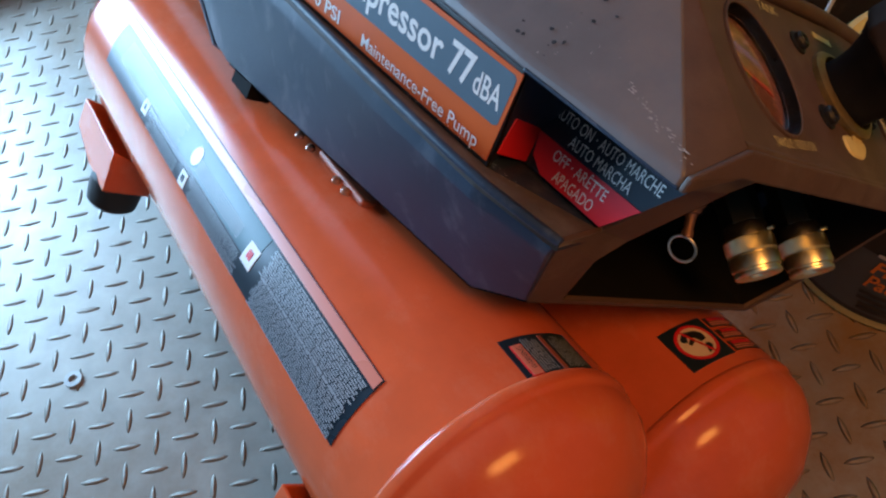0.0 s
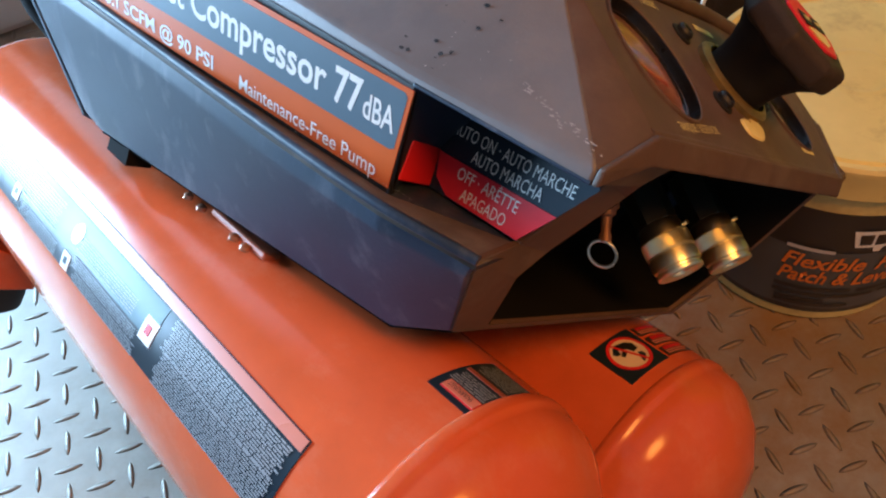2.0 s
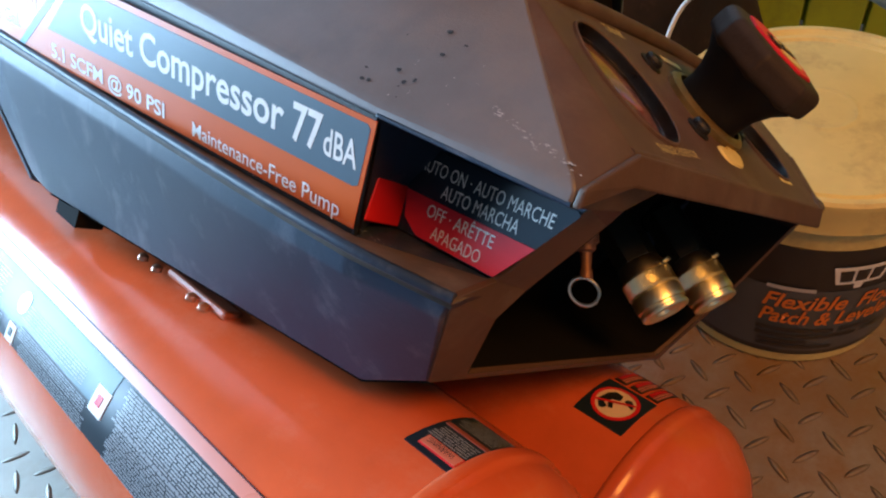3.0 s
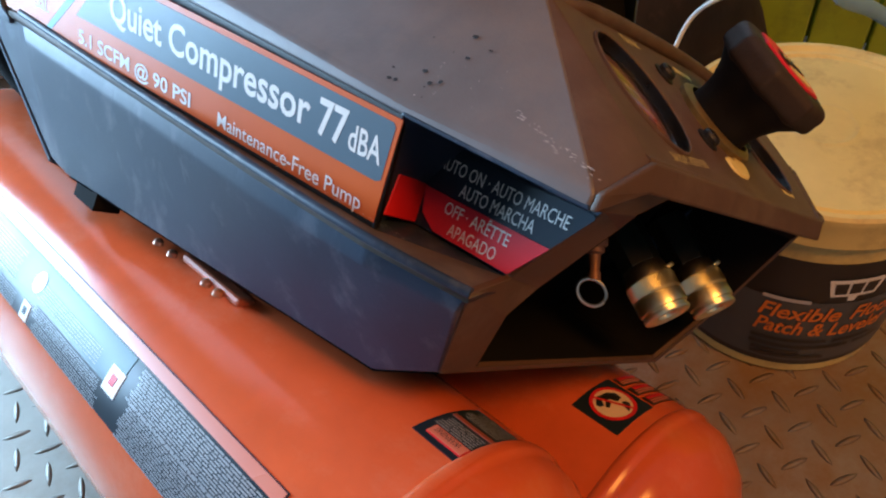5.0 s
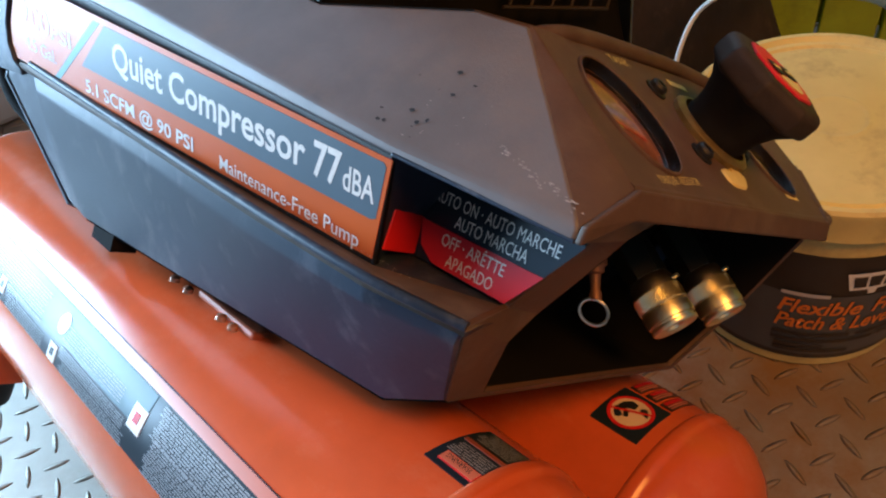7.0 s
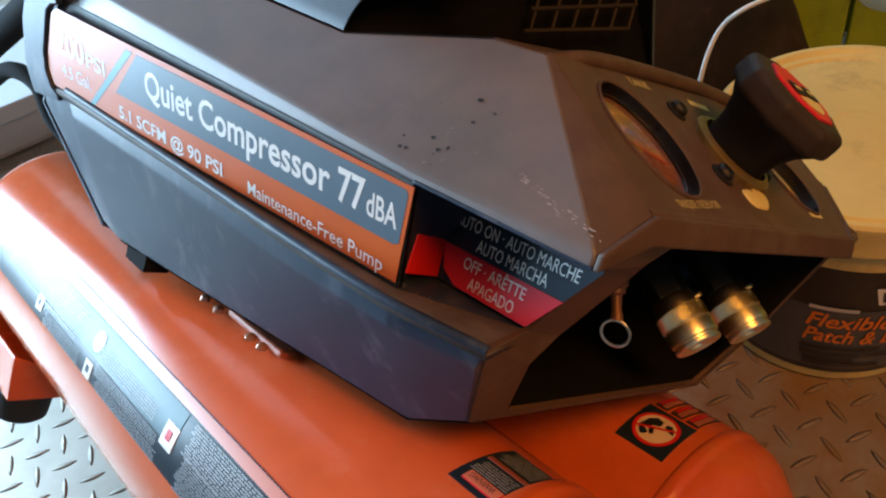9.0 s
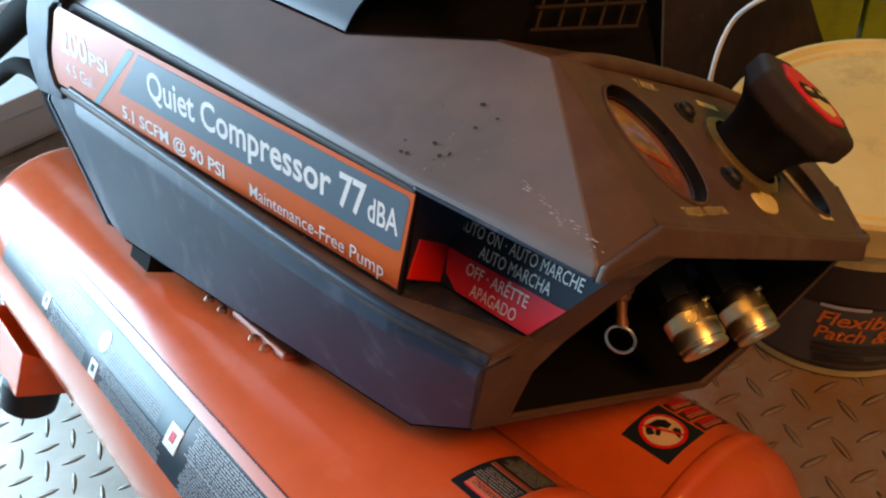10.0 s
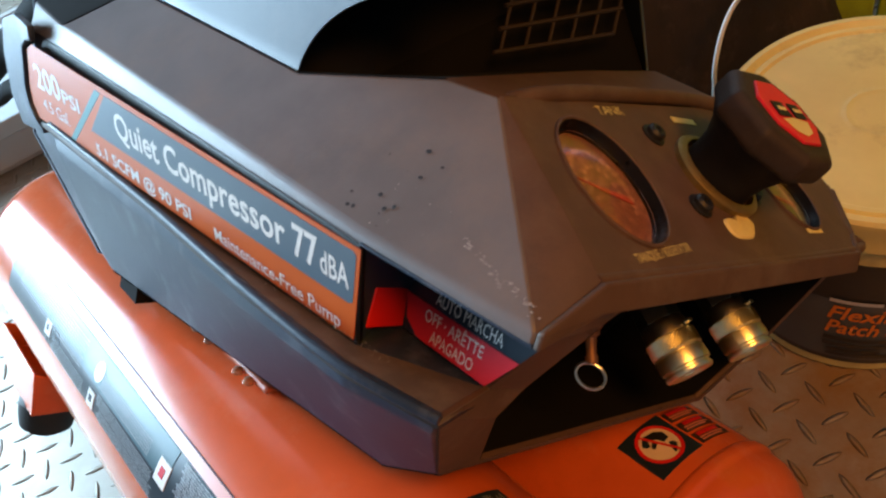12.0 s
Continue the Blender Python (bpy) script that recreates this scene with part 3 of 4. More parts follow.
fi = [(0.0245, -0.1230, 0.1985), (0.018, -0.118, 0.1910), (-0.004, -0.1180, 0.1560), (-0.008, -0.1250, 0.1420), (-0.0195, -0.1130, 0.1120), (-0.0195, 0.064, 0.1115), (-0.010, 0.094, 0.150), (0.016, 0.079, 0.2060), (0.022, 0.066, 0.2095), (0.022, -0.095, 0.2090)]
n = len(fo)
part("opening_frame", polys(fo + fi, [(i, (i + 1) % n, n + (i + 1) % n, n + i) for i in range(n)]), DUST_AND_WARMTH, shroud, "frame of the coupler opening", thick=0.003, bevel=0.0006)
back = [(x - 0.075, y, z) for x, y, z in fi]
part("coupler_bay", polys(fi + back, [(i, (i + 1) % n, n + (i + 1) % n, n + i) for i in range(n)] + [tuple(range(n, 2 * n))]), PIT, shroud, "bay behind the opening, shade painted black", smooth=False)
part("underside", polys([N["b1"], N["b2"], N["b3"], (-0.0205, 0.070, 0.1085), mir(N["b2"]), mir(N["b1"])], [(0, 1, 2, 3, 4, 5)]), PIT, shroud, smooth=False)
part("rear_side", polys([N["T0"], N["r0"], N["t0"], N["i0"], N["l0"], N["m0"], N["b0"]] + [mir(N[k]) for k in ("b0", "m0", "l0", "i0", "t0", "r0", "T0")], [(0, 1, 12, 13), (1, 2, 11, 12), (2, 3, 10, 11), (3, 4, 9, 10), (4, 5, 8, 9), (5, 6, 7, 8)]), PLASTIC, shroud, thick=0.004)
part("top_deck", polys([(-0.42, -0.150, 0.238), (-0.175, -0.140, 0.236), (-0.175, 0.080, 0.250), (-0.42, 0.085, 0.250)], [(0, 1, 2, 3)]), PLASTIC, shroud, "top deck under the cowl", thick=0.004)
deck = [N["Tb"], N["T3"], (-0.0495, -0.06, 0.2670), (-0.0555, 0.02, 0.2700), (-0.052, 0.105, 0.2670), (-0.110, 0.058, 0.2800), (-0.097, -0.02, 0.2735), (-0.085, -0.075, 0.2680)]
part("front_deck", polys(deck, [(0, 1, 2, 7), (7, 2, 3, 6), (6, 3, 4, 5)]), DUST_AND_WARMTH, shroud, "dusty deck in front of the vent", smooth=True, thick=0.003)

# cowl over the pump, cut away in an arch at its front, with a vent grille
COWLM = mat("matt_charcoal_plastic", (0.036, 0.055, 0.080), 0.46, var=0.15, scale=25, spec=0.42, bump=0.1, bscale=900, dirt=(0.07, 0.08, 0.10), dirt_amount=0.4, dirt_scale=18)
cw = empty("cowl", parent=comp)
tagged(cw, "raised pump cowl with an arched dark vent")
arch = []
for k in range(13):
    a = radians(90 * k / 12)
    z = 0.2470 + 0.044 * math.sin(a)
    arch.append((-0.1370 + 0.076 * (1 - math.cos(a)), -0.1622 + 0.12 * (z - 0.2470), z))
arch.append((-0.058, -0.150, 0.325))
rear = [(-0.40, -0.192 + 0.12 * (z - 0.2470), z + 0.0195) for x, y, z in arch]
nr = len(arch)
part("cowl_side", polys(arch + rear, [(i, i + 1, nr + i + 1, nr + i) for i in range(nr - 1)]), COWLM, cw, "smooth cowl side with an arched front edge", thick=0.0012)
part("cowl_top", polys([arch[-1], (-0.100, 0.00, 0.332), (-0.38, 0.02, 0.345), rear[-1], (-0.125, 0.085, 0.262), (-0.40, 0.095, 0.275)], [(0, 1, 2, 3), (1, 4, 5, 2)]), COWLM, cw, thick=0.003)
A_, B_, C_ = (-0.165, -0.152, 0.238), (-0.122, -0.132, 0.252), (-0.120, 0.060, 0.2785)
part("vent_back", polys([A_, B_, C_, (-0.118, 0.004, 0.329), (-0.160, -0.115, 0.322)], [(0, 1, 4), (1, 2, 3, 4)]), PIT, cw, "inside of the vent, shade painted black", smooth=False, thick=0.003)
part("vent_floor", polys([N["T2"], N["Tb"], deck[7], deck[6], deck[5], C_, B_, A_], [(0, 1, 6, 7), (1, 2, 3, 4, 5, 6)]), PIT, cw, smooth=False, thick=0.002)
for za, zb in ((0.2725, 0.2945), (0.2835, 0.3080), (0.2945, 0.3215)):
    part("grille_rail", tube([(-0.1085, -0.0765, za), (-0.1085, 0.0085, zb)], 0.0011, 6), GRILLE, cw)
for k in range(6):
    y = -0.0745 + k * 0.0160
    part("grille_bar", tube([(-0.1090, y + 0.003, 0.2725 + 0.2588 * (y + 0.0765)), (-0.1090, y, 0.325)], 0.0009, 6), GRILLE, cw)

# side label in its recess, with the frame round its rear end
BL, BR, TRc = Vector((-0.365, -0.2000, 0.1660)), Vector((-0.055, -0.1640, 0.1580)), Vector((-0.047, -0.177, 0.200))
LM = frame_m(BL, BR - BL, TRc - BR) @ Matrix.Translation((0, 0, 0.0022))
side = part("side_label", sheet([(0.0245, 0.0485), (0.0165, 0.0440), (0.0050, 0.0180), (0.0040, 0.0070), (0.0085, -0.0010), (0.3122, 0.0004), (0.3180, 0.0446)], LM), LABEL_ORANGE, shroud, "slate-blue and orange product label")
END = [(0.0300, 0.0520), (0.0225, 0.0505), (0.0150, 0.0455), (0.0036, 0.0185), (0.0026, 0.0066), (0.0075, -0.0030), (0.0150, -0.0060)]
RIM = [(0.0300, 0.0605), (0.0120, 0.0640), (-0.0110, 0.0560), (-0.0235, 0.0330), (-0.0290, 0.0040), (-0.0215, -0.0140), (0.0150, -0.0100)]
ev = [LM @ Vector((x, y, 0.0022)) for x, y in END] + [LM @ Vector((x, y, 0.0016)) for x, y in RIM]
part("label_frame", polys(ev, [(7 + i, 8 + i, i + 1, i) for i in range(6)]), PLASTIC, shroud, "rounded end of the label recess", thick=0.004, bevel=0.0012)
part("blue_field", sheet([(0.0885, 0.0163), (0.3100, 0.0172), (0.3125, 0.0185), (0.3155, 0.0410), (0.3140, 0.0425), (0.1150, 0.0440)], LM, 0.00035), LABEL_BLUE, side, "slate-blue field")
part("slash", sheet([(0.0545, -0.0002), (0.0605, 0.0), (0.1105, 0.0440), (0.1040, 0.0442)], LM, 0.00035), LABEL_TEAL, side, "teal slash")
W = lambda text, x, y, cap, width, **k: lettering(text, cap, width, LM @ Matrix.Translation((x, y, 0)), WHITE, side, lift=0.0005, **k)
W("200", 0.0205, 0.0225, 0.0145, 0.034, bold=0.02)
W("PSI", 0.0565, 0.0225, 0.0085, 0.0215, bold=0.012)
W("4.5 Gal.", 0.0235, 0.0090, 0.0075, 0.036)
W("Quiet Compressor", 0.1215, 0.0240, 0.0140, 0.1490, bold=0.018)
W("77", 0.2755, 0.0238, 0.0145, 0.0165, bold=0.022)
W("dBA", 0.2932, 0.0240, 0.0105, 0.0176, bold=0.014)
W("5.1 SCFM @ 90 PSI", 0.0910, 0.0030, 0.0070, 0.1000, bold=0.018)
W("Maintenance-Free Pump", 0.2120, 0.0022, 0.0066, 0.0925, bold=0.006)

# switch sheet and rocker in the recess
SM = frame_m((0, -0.1403, 0), (1, 0, 0), (0, 0, 1)) @ Matrix.Translation((0, 0, 0.0008))
sw = part("switch_label", sheet([(-0.0585, 0.1765), (0.0078, 0.1765), (0.0200, 0.1930), (0.0185, 0.1945), (-0.0565, 0.1940)], SM), NAVY, shroud, "navy and red switch label")
part("red_field", sheet([(-0.0545, 0.1655), (-0.046, 0.1605), (-0.0050, 0.1605), (0.0078, 0.1763), (-0.0580, 0.1760)], SM, 0.0004), RED, sw, "red field")
S2 = lambda text, x, y, cap, width: lettering(text, cap, width, SM @ Matrix.Translation((x, y, 0)), WHITE, sw, lift=0.0006)
S2("AUTO ON \u00b7 AUTO MARCHE", -0.0550, 0.1853, 0.0052, 0.0665)
S2("AUTO MARCHA", -0.0400, 0.1782, 0.0052, 0.0385)
S2("OFF \u00b7 AR\u00caTTE", -0.0440, 0.1695, 0.0050, 0.0345)
S2("APAGADO", -0.0385, 0.1622, 0.0050, 0.0255)
rk = part("rocker_switch", polys([(-0.0735, -0.1400, 0.1595), (-0.0575, -0.1400, 0.1595), (-0.0600, -0.1400, 0.1905), (-0.0720, -0.1400, 0.1905), (-0.0735, -0.1590, 0.1605), (-0.0575, -0.1590, 0.1605), (-0.0590, -0.1575, 0.1745), (-0.0725, -0.1575, 0.1745), (-0.0600, -0.1560, 0.1895), (-0.0720, -0.1560, 0.1895)], [(0, 1, 5, 4), (4, 5, 6, 7), (7, 6, 8, 9), (9, 8, 2, 3), (1, 2, 8, 6, 5), (0, 4, 7, 9, 3)]), REDP, shroud, "red rocker switch set to off", bevel=0.0008)
part("mark", lathe([(0.0022, 0), (0.0016, 0)], 20, frame_m((-0.0655, -0.1588, 0.1670), (1, 0, 0), (0, 0.11, 0.99)) , close=False), GREYPRINT, rk, smooth=False)

# ---- controls on the panel ----
PM = lambda y, x, h=0.0: panel_m @ Matrix.Translation((y, pu(x), h))


def gauge(c, ry, rx, face, words):
    g = empty("pressure_gauge", panel_m @ Matrix.Translation((c[0], c[1], 0)), comp)
    sc = Matrix.Diagonal((ry, rx, 1, 1))
    part("rim", lathe([(1.0, -0.002), (1.01, 0.0010), (1.03, 0.0014), (1.06, 0.0010), (1.075, -0.0005), (1.075, -0.003)], 56, sc, close=False), DUST_AND_WARMTH, g, "raised dusty rim")
    part("bezel", lathe([(1.0, 0.0008), (0.985, -0.001), (0.985, -0.0038), (0.965, -0.0046), (0.95, -0.0042), (0.93, -0.0042), (0.92, -0.0070)], 56, sc, close=False), GLOSSBLACK, g, "deep black bezel")
    part("dial", lathe([(0.0, -0.0054), (0.94, -0.0054), (0.94, -0.0074)], 40, sc, close=False), face, g, words)
    bm = bmesh.new()
    for k in range(22):
        a = radians(-40 + 260 * k / 21)
        for q, s in ((0.62, 0.045), (0.36, 0.03)):
            if q < 0.5 and k % 2:
                continue
            p = Vector((ry * q * math.cos(a), rx * q * math.sin(a), -0.0051))
            d = (0.0014 if q > 0.5 else 0.0011) * (0.8 + 0.4 * ((k * 7) % 5) / 4)
            bm.faces.new([bm.verts.new(p + Vector((d * math.cos(i * 1.0472), 1.2 * d * math.sin(i * 1.0472), 0))) for i in range(6)])
    b = part("dial_marks", bm, DIALMARK, g, smooth=False)
    b["kind"] = "stuff"
    part("needle", polys([(-0.6 * ry, 0.15 * rx, -0.0046), (-0.1 * ry, -0.05 * rx, -0.0046), (0.55 * ry, -0.28 * rx, -0.0046), (0.5 * ry, -0.16 * rx, -0.0046)], [(0, 1, 2, 3)]), NEEDLE, g, "red needle", smooth=False, thick=0.0004)
    gl = part("lens", lathe([(0.0, -0.0022), (0.5, -0.0025), (0.93, -0.0034), (0.93, -0.0039), (0.5, -0.0031), (0.0, -0.0028)], 40, Matrix.Diagonal((ry, rx, 1, 1)), close=False), LENS, g, "clear dirty lens")
    gl.visible_shadow = False
    return g


GLOSSBLACK = mat("gloss_black_plastic", (0.006, 0.005, 0.005), 0.30, spec=0.35, var=0.3, scale=200, bump=0.3, bscale=350)
LENS = bpy.data.materials.new("clear_plastic_lens")
LENS.use_nodes = True
_b = LENS.node_tree.nodes["Principled BSDF"]
_b.inputs["Transmission Weight"].default_value, _b.inputs["Roughness"].default_value, _b.inputs["IOR"].default_value = 1.0, 0.06, 1.25
gauge(G1, 0.0228, 0.0306, GLASSY, "brown-red dial with pale marks")
gauge(G2, 0.0190, 0.0238, mat("olive_gauge_face", (0.15, 0.14, 0.045), 0.35, var=0.3, scale=150), "olive dial with pale marks")
kb = empty("regulator_knob", PM(-0.0175, -0.0115), comp)
kb["label"] = "black flared pressure regulator knob"
part("collar", lathe([(0.0235, -0.001), (0.0235, 0.0025), (0.0215, 0.004), (0.0195, 0.0042), (0.0195, -0.001)], 40, close=False), AGED, kb, "dull brass collar")
part("grip", lathe([(0.0175, 0.001), (0.0172, 0.008), (0.0182, 0.014), (0.0212, 0.021), (0.0258, 0.0268), (0.0262, 0.0290)], 48, close=True), GRIP, kb, "flared black neck")
turn8 = pose(0, 0, 0, 0, 0, 22.5)
part("head", lathe([(0.0255, 0.0262), (0.0292, 0.0280), (0.0298, 0.0300), (0.0296, 0.0375), (0.0282, 0.0400), (0.0255, 0.0412), (0.0, 0.0414)], 8, turn8, close=True), WARM_LIT_GRIP, kb, "eight-sided dusty black head, warm light painted in", bevel=0.0010, smooth=False)
cap = part("cap", lathe([(0.0, 0.0424), (0.0188, 0.0424), (0.0192, 0.0420), (0.0192, 0.0410)], 8, turn8, close=False), RED, kb, "red printed cap", smooth=False)
part("mark", sheet([(-0.0110, -0.0050), (-0.0072, -0.0115), (0.0, -0.0140), (0.0072, -0.0115), (0.0110, -0.0050), (0.0, -0.0035)], Matrix.Identity(4), 0.0428), CREAM, cap, "cream half disc")
for x in (-0.0072, 0.0072):
    mk = part("mark", sheet([(x - 0.0052, -0.0036), (x + 0.0052, -0.0036), (x + 0.0046, 0.0046), (x - 0.0046, 0.0046)], Matrix.Identity(4), 0.0432), BLACK, cap, "small black plate")
    part("print_bar", sheet([(x - 0.0034, -0.0006), (x + 0.0034, -0.0006), (x + 0.0034, 0.0014), (x - 0.0034, 0.0014)], Matrix.Identity(4), 0.0436), CREAM, mk)
for y, x in ((-0.045, -0.031), (-0.0475, 0.0030), (0.0045, -0.0030), (0.006, -0.030)):
    s_ = part("panel_screw", lathe([(0.0062, 0), (0.0062, 0.0008), (0.0045, 0.0012), (0.0045, 0.003), (0.0035, 0.0042), (0.002, 0.0042), (0.0018, 0.002), (0, 0.002)], 20, PM(y, x), close=False), BLACK, comp, "black socket-head screw")
part("paint_spot", lathe([(0.0, 0.0011), (0.0085, 0.0010), (0.0092, 0.0)], 60, PM(-0.0262, 0.0118) @ Matrix.Diagonal((1.3, 0.80, 1, 1)), close=False, wob=lambda f: 1 + 0.07 * math.sin(2 * f * 6.283) + 0.04 * math.sin(5 * f * 6.283 + 1) - 0.62 * math.exp(-((f - 0.29) / 0.085) ** 2)), CREAM, comp, "blob of dried cream filler")
lettering("TANK", 0.0050, 0.0200, PM(-0.0772, -0.0380) @ pose(0, 0, 0, 0, 0, 6), CREAM, shroud, lift=0.0005)
lettering("TANQUE / R\u00c9SERVOIR", 0.0040, 0.0390, PM(-0.1155, 0.0254) @ pose(0, 0, 0, 0, 0, 6), CREAM, shroud, lift=0.0005)
part("print_bar", sheet([(-0.008, -0.0014), (0.008, -0.0014), (0.008, 0.0014), (-0.008, 0.0014)], PM(0.0440, 0.0150), 0.0004), CREAM, shroud, "worn cream print")
part("print_bar", sheet([(-0.010, -0.0018), (0.010, -0.0018), (0.010, 0.0018), (-0.010, 0.0018)], PM(-0.0080, -0.0415), 0.0004), CREAM, shroud, "worn cream print")


# couplers and safety valve in the opening
STEM = mat("greenish_black_stem", (0.012, 0.014, 0.010), 0.42, var=0.3, scale=90)


def coupler(tip, d):
    c = empty("quick_coupler", along(tip, d) @ Matrix.Diagonal((1.0, 1.0, 0.62, 1)), comp)
    c["label"] = "brass and zinc quick coupler with knurled sleeve"
    part("nipple", lathe([(0.0, -0.095), (0.0112, -0.095), (0.0112, -0.047), (0.0100, -0.044)], 6, close=False), STEM, c, "dark hexagonal stem", smooth=False)
    part("body", lathe([(0.0105, -0.046), (0.0115, -0.042), (0.0115, -0.034), (0.0095, -0.032)], 32, close=False), STEEL, c, "zinc body")
    n, bm = 84, bmesh.new()
    rows = []
    for j in range(13):
        z = -0.033 + 0.0135 * j / 12
        rows.append([bm.verts.new(((0.0126 + (0.0005 if (k + j) % 2 and 0 < j < 12 else 0)) * math.cos(2 * math.pi * k / n), (0.0126 + (0.0005 if (k + j) % 2 and 0 < j < 12 else 0)) * math.sin(2 * math.pi * k / n), z)) for k in range(n)])
    for a, b in zip(rows, rows[1:]):
        for k in range(n):
            bm.faces.new((a[k], a[(k + 1) % n], b[(k + 1) % n], b[k]))
    part("knurled_sleeve", bm, BRASS, c, "knurled sleeve", smooth=False)
    part("sleeve_end", lathe([(0.0105, -0.0335), (0.0126, -0.0335), (0.0126, -0.0195), (0.0126, -0.0190), (0.0120, -0.0185), (0.0120, -0.0178), (0.0127, -0.0172), (0.0129, -0.0100), (0.0126, -0.0068), (0.0116, -0.0060), (0.0114, -0.0042), (0.0122, -0.0036), (0.0123, -0.0010), (0.0117, 0.0), (0.0088, 0.0), (0.0082, -0.0008), (0.0056, -0.0010), (0.0050, -0.002), (0.0048, -0.02), (0, -0.02)], 44, close=False), BRASS, c, "bright stepped sleeve end")
    part("lock_pin", lathe([(0, 0.003), (0.0018, 0.003), (0.0022, 0.0)], 12, Matrix.Translation((0, 0.0122, -0.036)) @ pose(0, 0, 0, -90, 0, 0), close=False), BRASS, c)


coupler((0.0040, -0.0045, 0.1500), (0.82, 0.02, -0.57))
coupler((0.0045, 0.0515, 0.1555), (0.82, 0.02, -0.57))
sv = empty("safety_valve", Matrix.Translation((-0.0015, -0.0800, 0.1575)), comp)
sv["label"] = "copper safety valve with a pull ring"
part("body", lathe([(0.0, -0.020), (0.0055, -0.020), (0.0055, -0.007), (0.0042, -0.006), (0.0042, -0.004), (0.0026, -0.003), (0.0022, 0.004), (0.0028, 0.005), (0.0028, 0.008), (0.0, 0.008)], 18, along((-0.0050, 0.0006, 0.0125), (0.42, -0.02, -0.9)), close=False), COPPER, sv, "dull copper body with a pin")
ru, rv = Vector((0.85, 0.50, 0.10)).normalized(), Vector((-0.20, -0.14, 0.97)).normalized()
part("pull_ring", tube([0.0063 * (math.cos(a) * ru + 0.92 * math.sin(a) * rv) for a in np.linspace(0, 6.35, 26)], 0.0008, 8), STEEL, sv, "thin steel pull ring")

# handle and cord of the compressor at its rear
part("handle", tube([(-0.82, -0.15, 0.055), (-0.697, -0.15, 0.126), (-0.540, -0.15, 0.2150), (-0.445, -0.145, 0.285), (-0.415, -0.10, 0.315), (-0.42, 0.0, 0.31), (-0.43, 0.06, 0.29)], 0.0135), PIT, comp, "black tubular carrying handle")
part("power_cord", tube([(-0.80, -0.16, 0.055), (-0.68, -0.15, 0.0969), (-0.61, -0.15, 0.1290), (-0.565, -0.14, 0.1280), (-0.535, -0.13, 0.1030), (-0.49, -0.11, 0.085), (-0.42, -0.09, 0.09)], 0.0075), PIT, comp, "thick black power cord")

# scraped flecks and specks of grime on the sloping upper side
FM = frame_m(N["r2"], Vector(N["r3"]) - Vector(N["r2"]), Vector(N["T3"]) - Vector(N["r3"])) @ Matrix.Translation((0, 0, 0.0006))
rs = random.Random(11)


def flecks(name, spots, material, label):
    bm = bmesh.new()
    for x, y, r, turn, st in spots:
        k = rs.randint(5, 7)
        bm.faces.new([bm.verts.new(FM @ Vector((x + r * st * rs.uniform(0.6, 1.2) * math.cos(turn + 6.283 * i / k) * 1.0, y + r * rs.uniform(0.6, 1.2) * math.sin(turn + 6.283 * i / k), 0))) for i in range(k)])
    ob = part(name, bm, material, shroud, label, smooth=False)
    ob["kind"] = "stuff"


SCUFF = mat("scuffed_plastic", (0.40, 0.37, 0.35), 0.6, var=0.4, scale=300)
scr = []
for k in range(46):
    t = rs.random()
    scr.append((0.040 + 0.042 * t + rs.gauss(0, 0.001), 0.0135 - 0.009 * t + rs.gauss(0, 0.0011), rs.uniform(0.00010, 0.00026), 0.0, rs.uniform(1.5, 7.0)))
scr += [(rs.uniform(0.0, 0.030), rs.uniform(0.003, 0.03), rs.uniform(0.00015, 0.00035), 0.0, 1.0) for k in range(12)]
flecks("scuff", scr, SCUFF, "pale scraped flecks")
flecks("grime", [(rs.uniform(-0.13, 0.022), rs.uniform(0.002, 0.04), rs.choice((0.0003, 0.0004, 0.0006, 0.0011)), 0.0, rs.uniform(1, 1.8)) for k in range(42)], BLACK, "dark grime specks")
FM = frame_m(N["iN"], Vector(N["l3"]) - Vector(N["lN"]), Vector(N["iN"]) - Vector(N["lN"])) @ Matrix.Translation((0, 0, 0.0035))
flecks("crumbs", [(rs.uniform(0.0, 0.075), rs.gauss(-0.006, 0.002), rs.uniform(0.0002, 0.0004), 0.0, 1.0) for k in range(60)], GREYPRINT, "pale crumbs of dirt")

# ---- pail of floor patch ----
pail = empty("pail", pose(0.3960, 0.3740, 0.0, 0, 0, -52))
tagged(pail, "grey and black floor patch pail with a stained cream lid", "pail")
part("tub", lathe([(0.0, 0.0), (0.088, 0.0), (0.0915, 0.003), (0.0925, 0.012), (0.0985, 0.150), (0.0990, 0.172), (0.1, 0.174), (0.0, 0.174)], 72, close=False), CREAM, pail, "cream plastic tub")


def wrap_pail(a0, a1, z0, z1, lift=0.0006, n=28):
    bm = bmesh.new()
    rad = lambda z: 0.0925 + (z - 0.012) / 0.138 * 0.006 + lift
    rows = []
    for k in range(n + 1):
        a = radians(a0 + (a1 - a0) * k / n)
        rows.append([bm.verts.new((rad(z) * math.cos(a), rad(z) * math.sin(a), z)) for z in (z0, z1)])
    for p, q in zip(rows, rows[1:]):
        bm.faces.new((p[0], q[0], q[1], p[1]))
    return bm


body = part("label", wrap_pail(-185, 25, 0.014, 0.140, 0.0007, 48), BUCKETDARK, pail, "black printed label band", thick=0.0004)
part("grey_field", wrap_pail(-130, 20, 0.020, 0.096, 0.0012), BUCKETGREY, body, "grey field")


def pail_bend(a, z, lift=0.0020):
    def f(q):
        r = 0.0925 + (z + q.y - 0.012) / 0.138 * 0.006 + lift
        t = radians(a) + q.x / r
        return Vector((r * math.cos(t), r * math.sin(t), z + q.y))
    return f


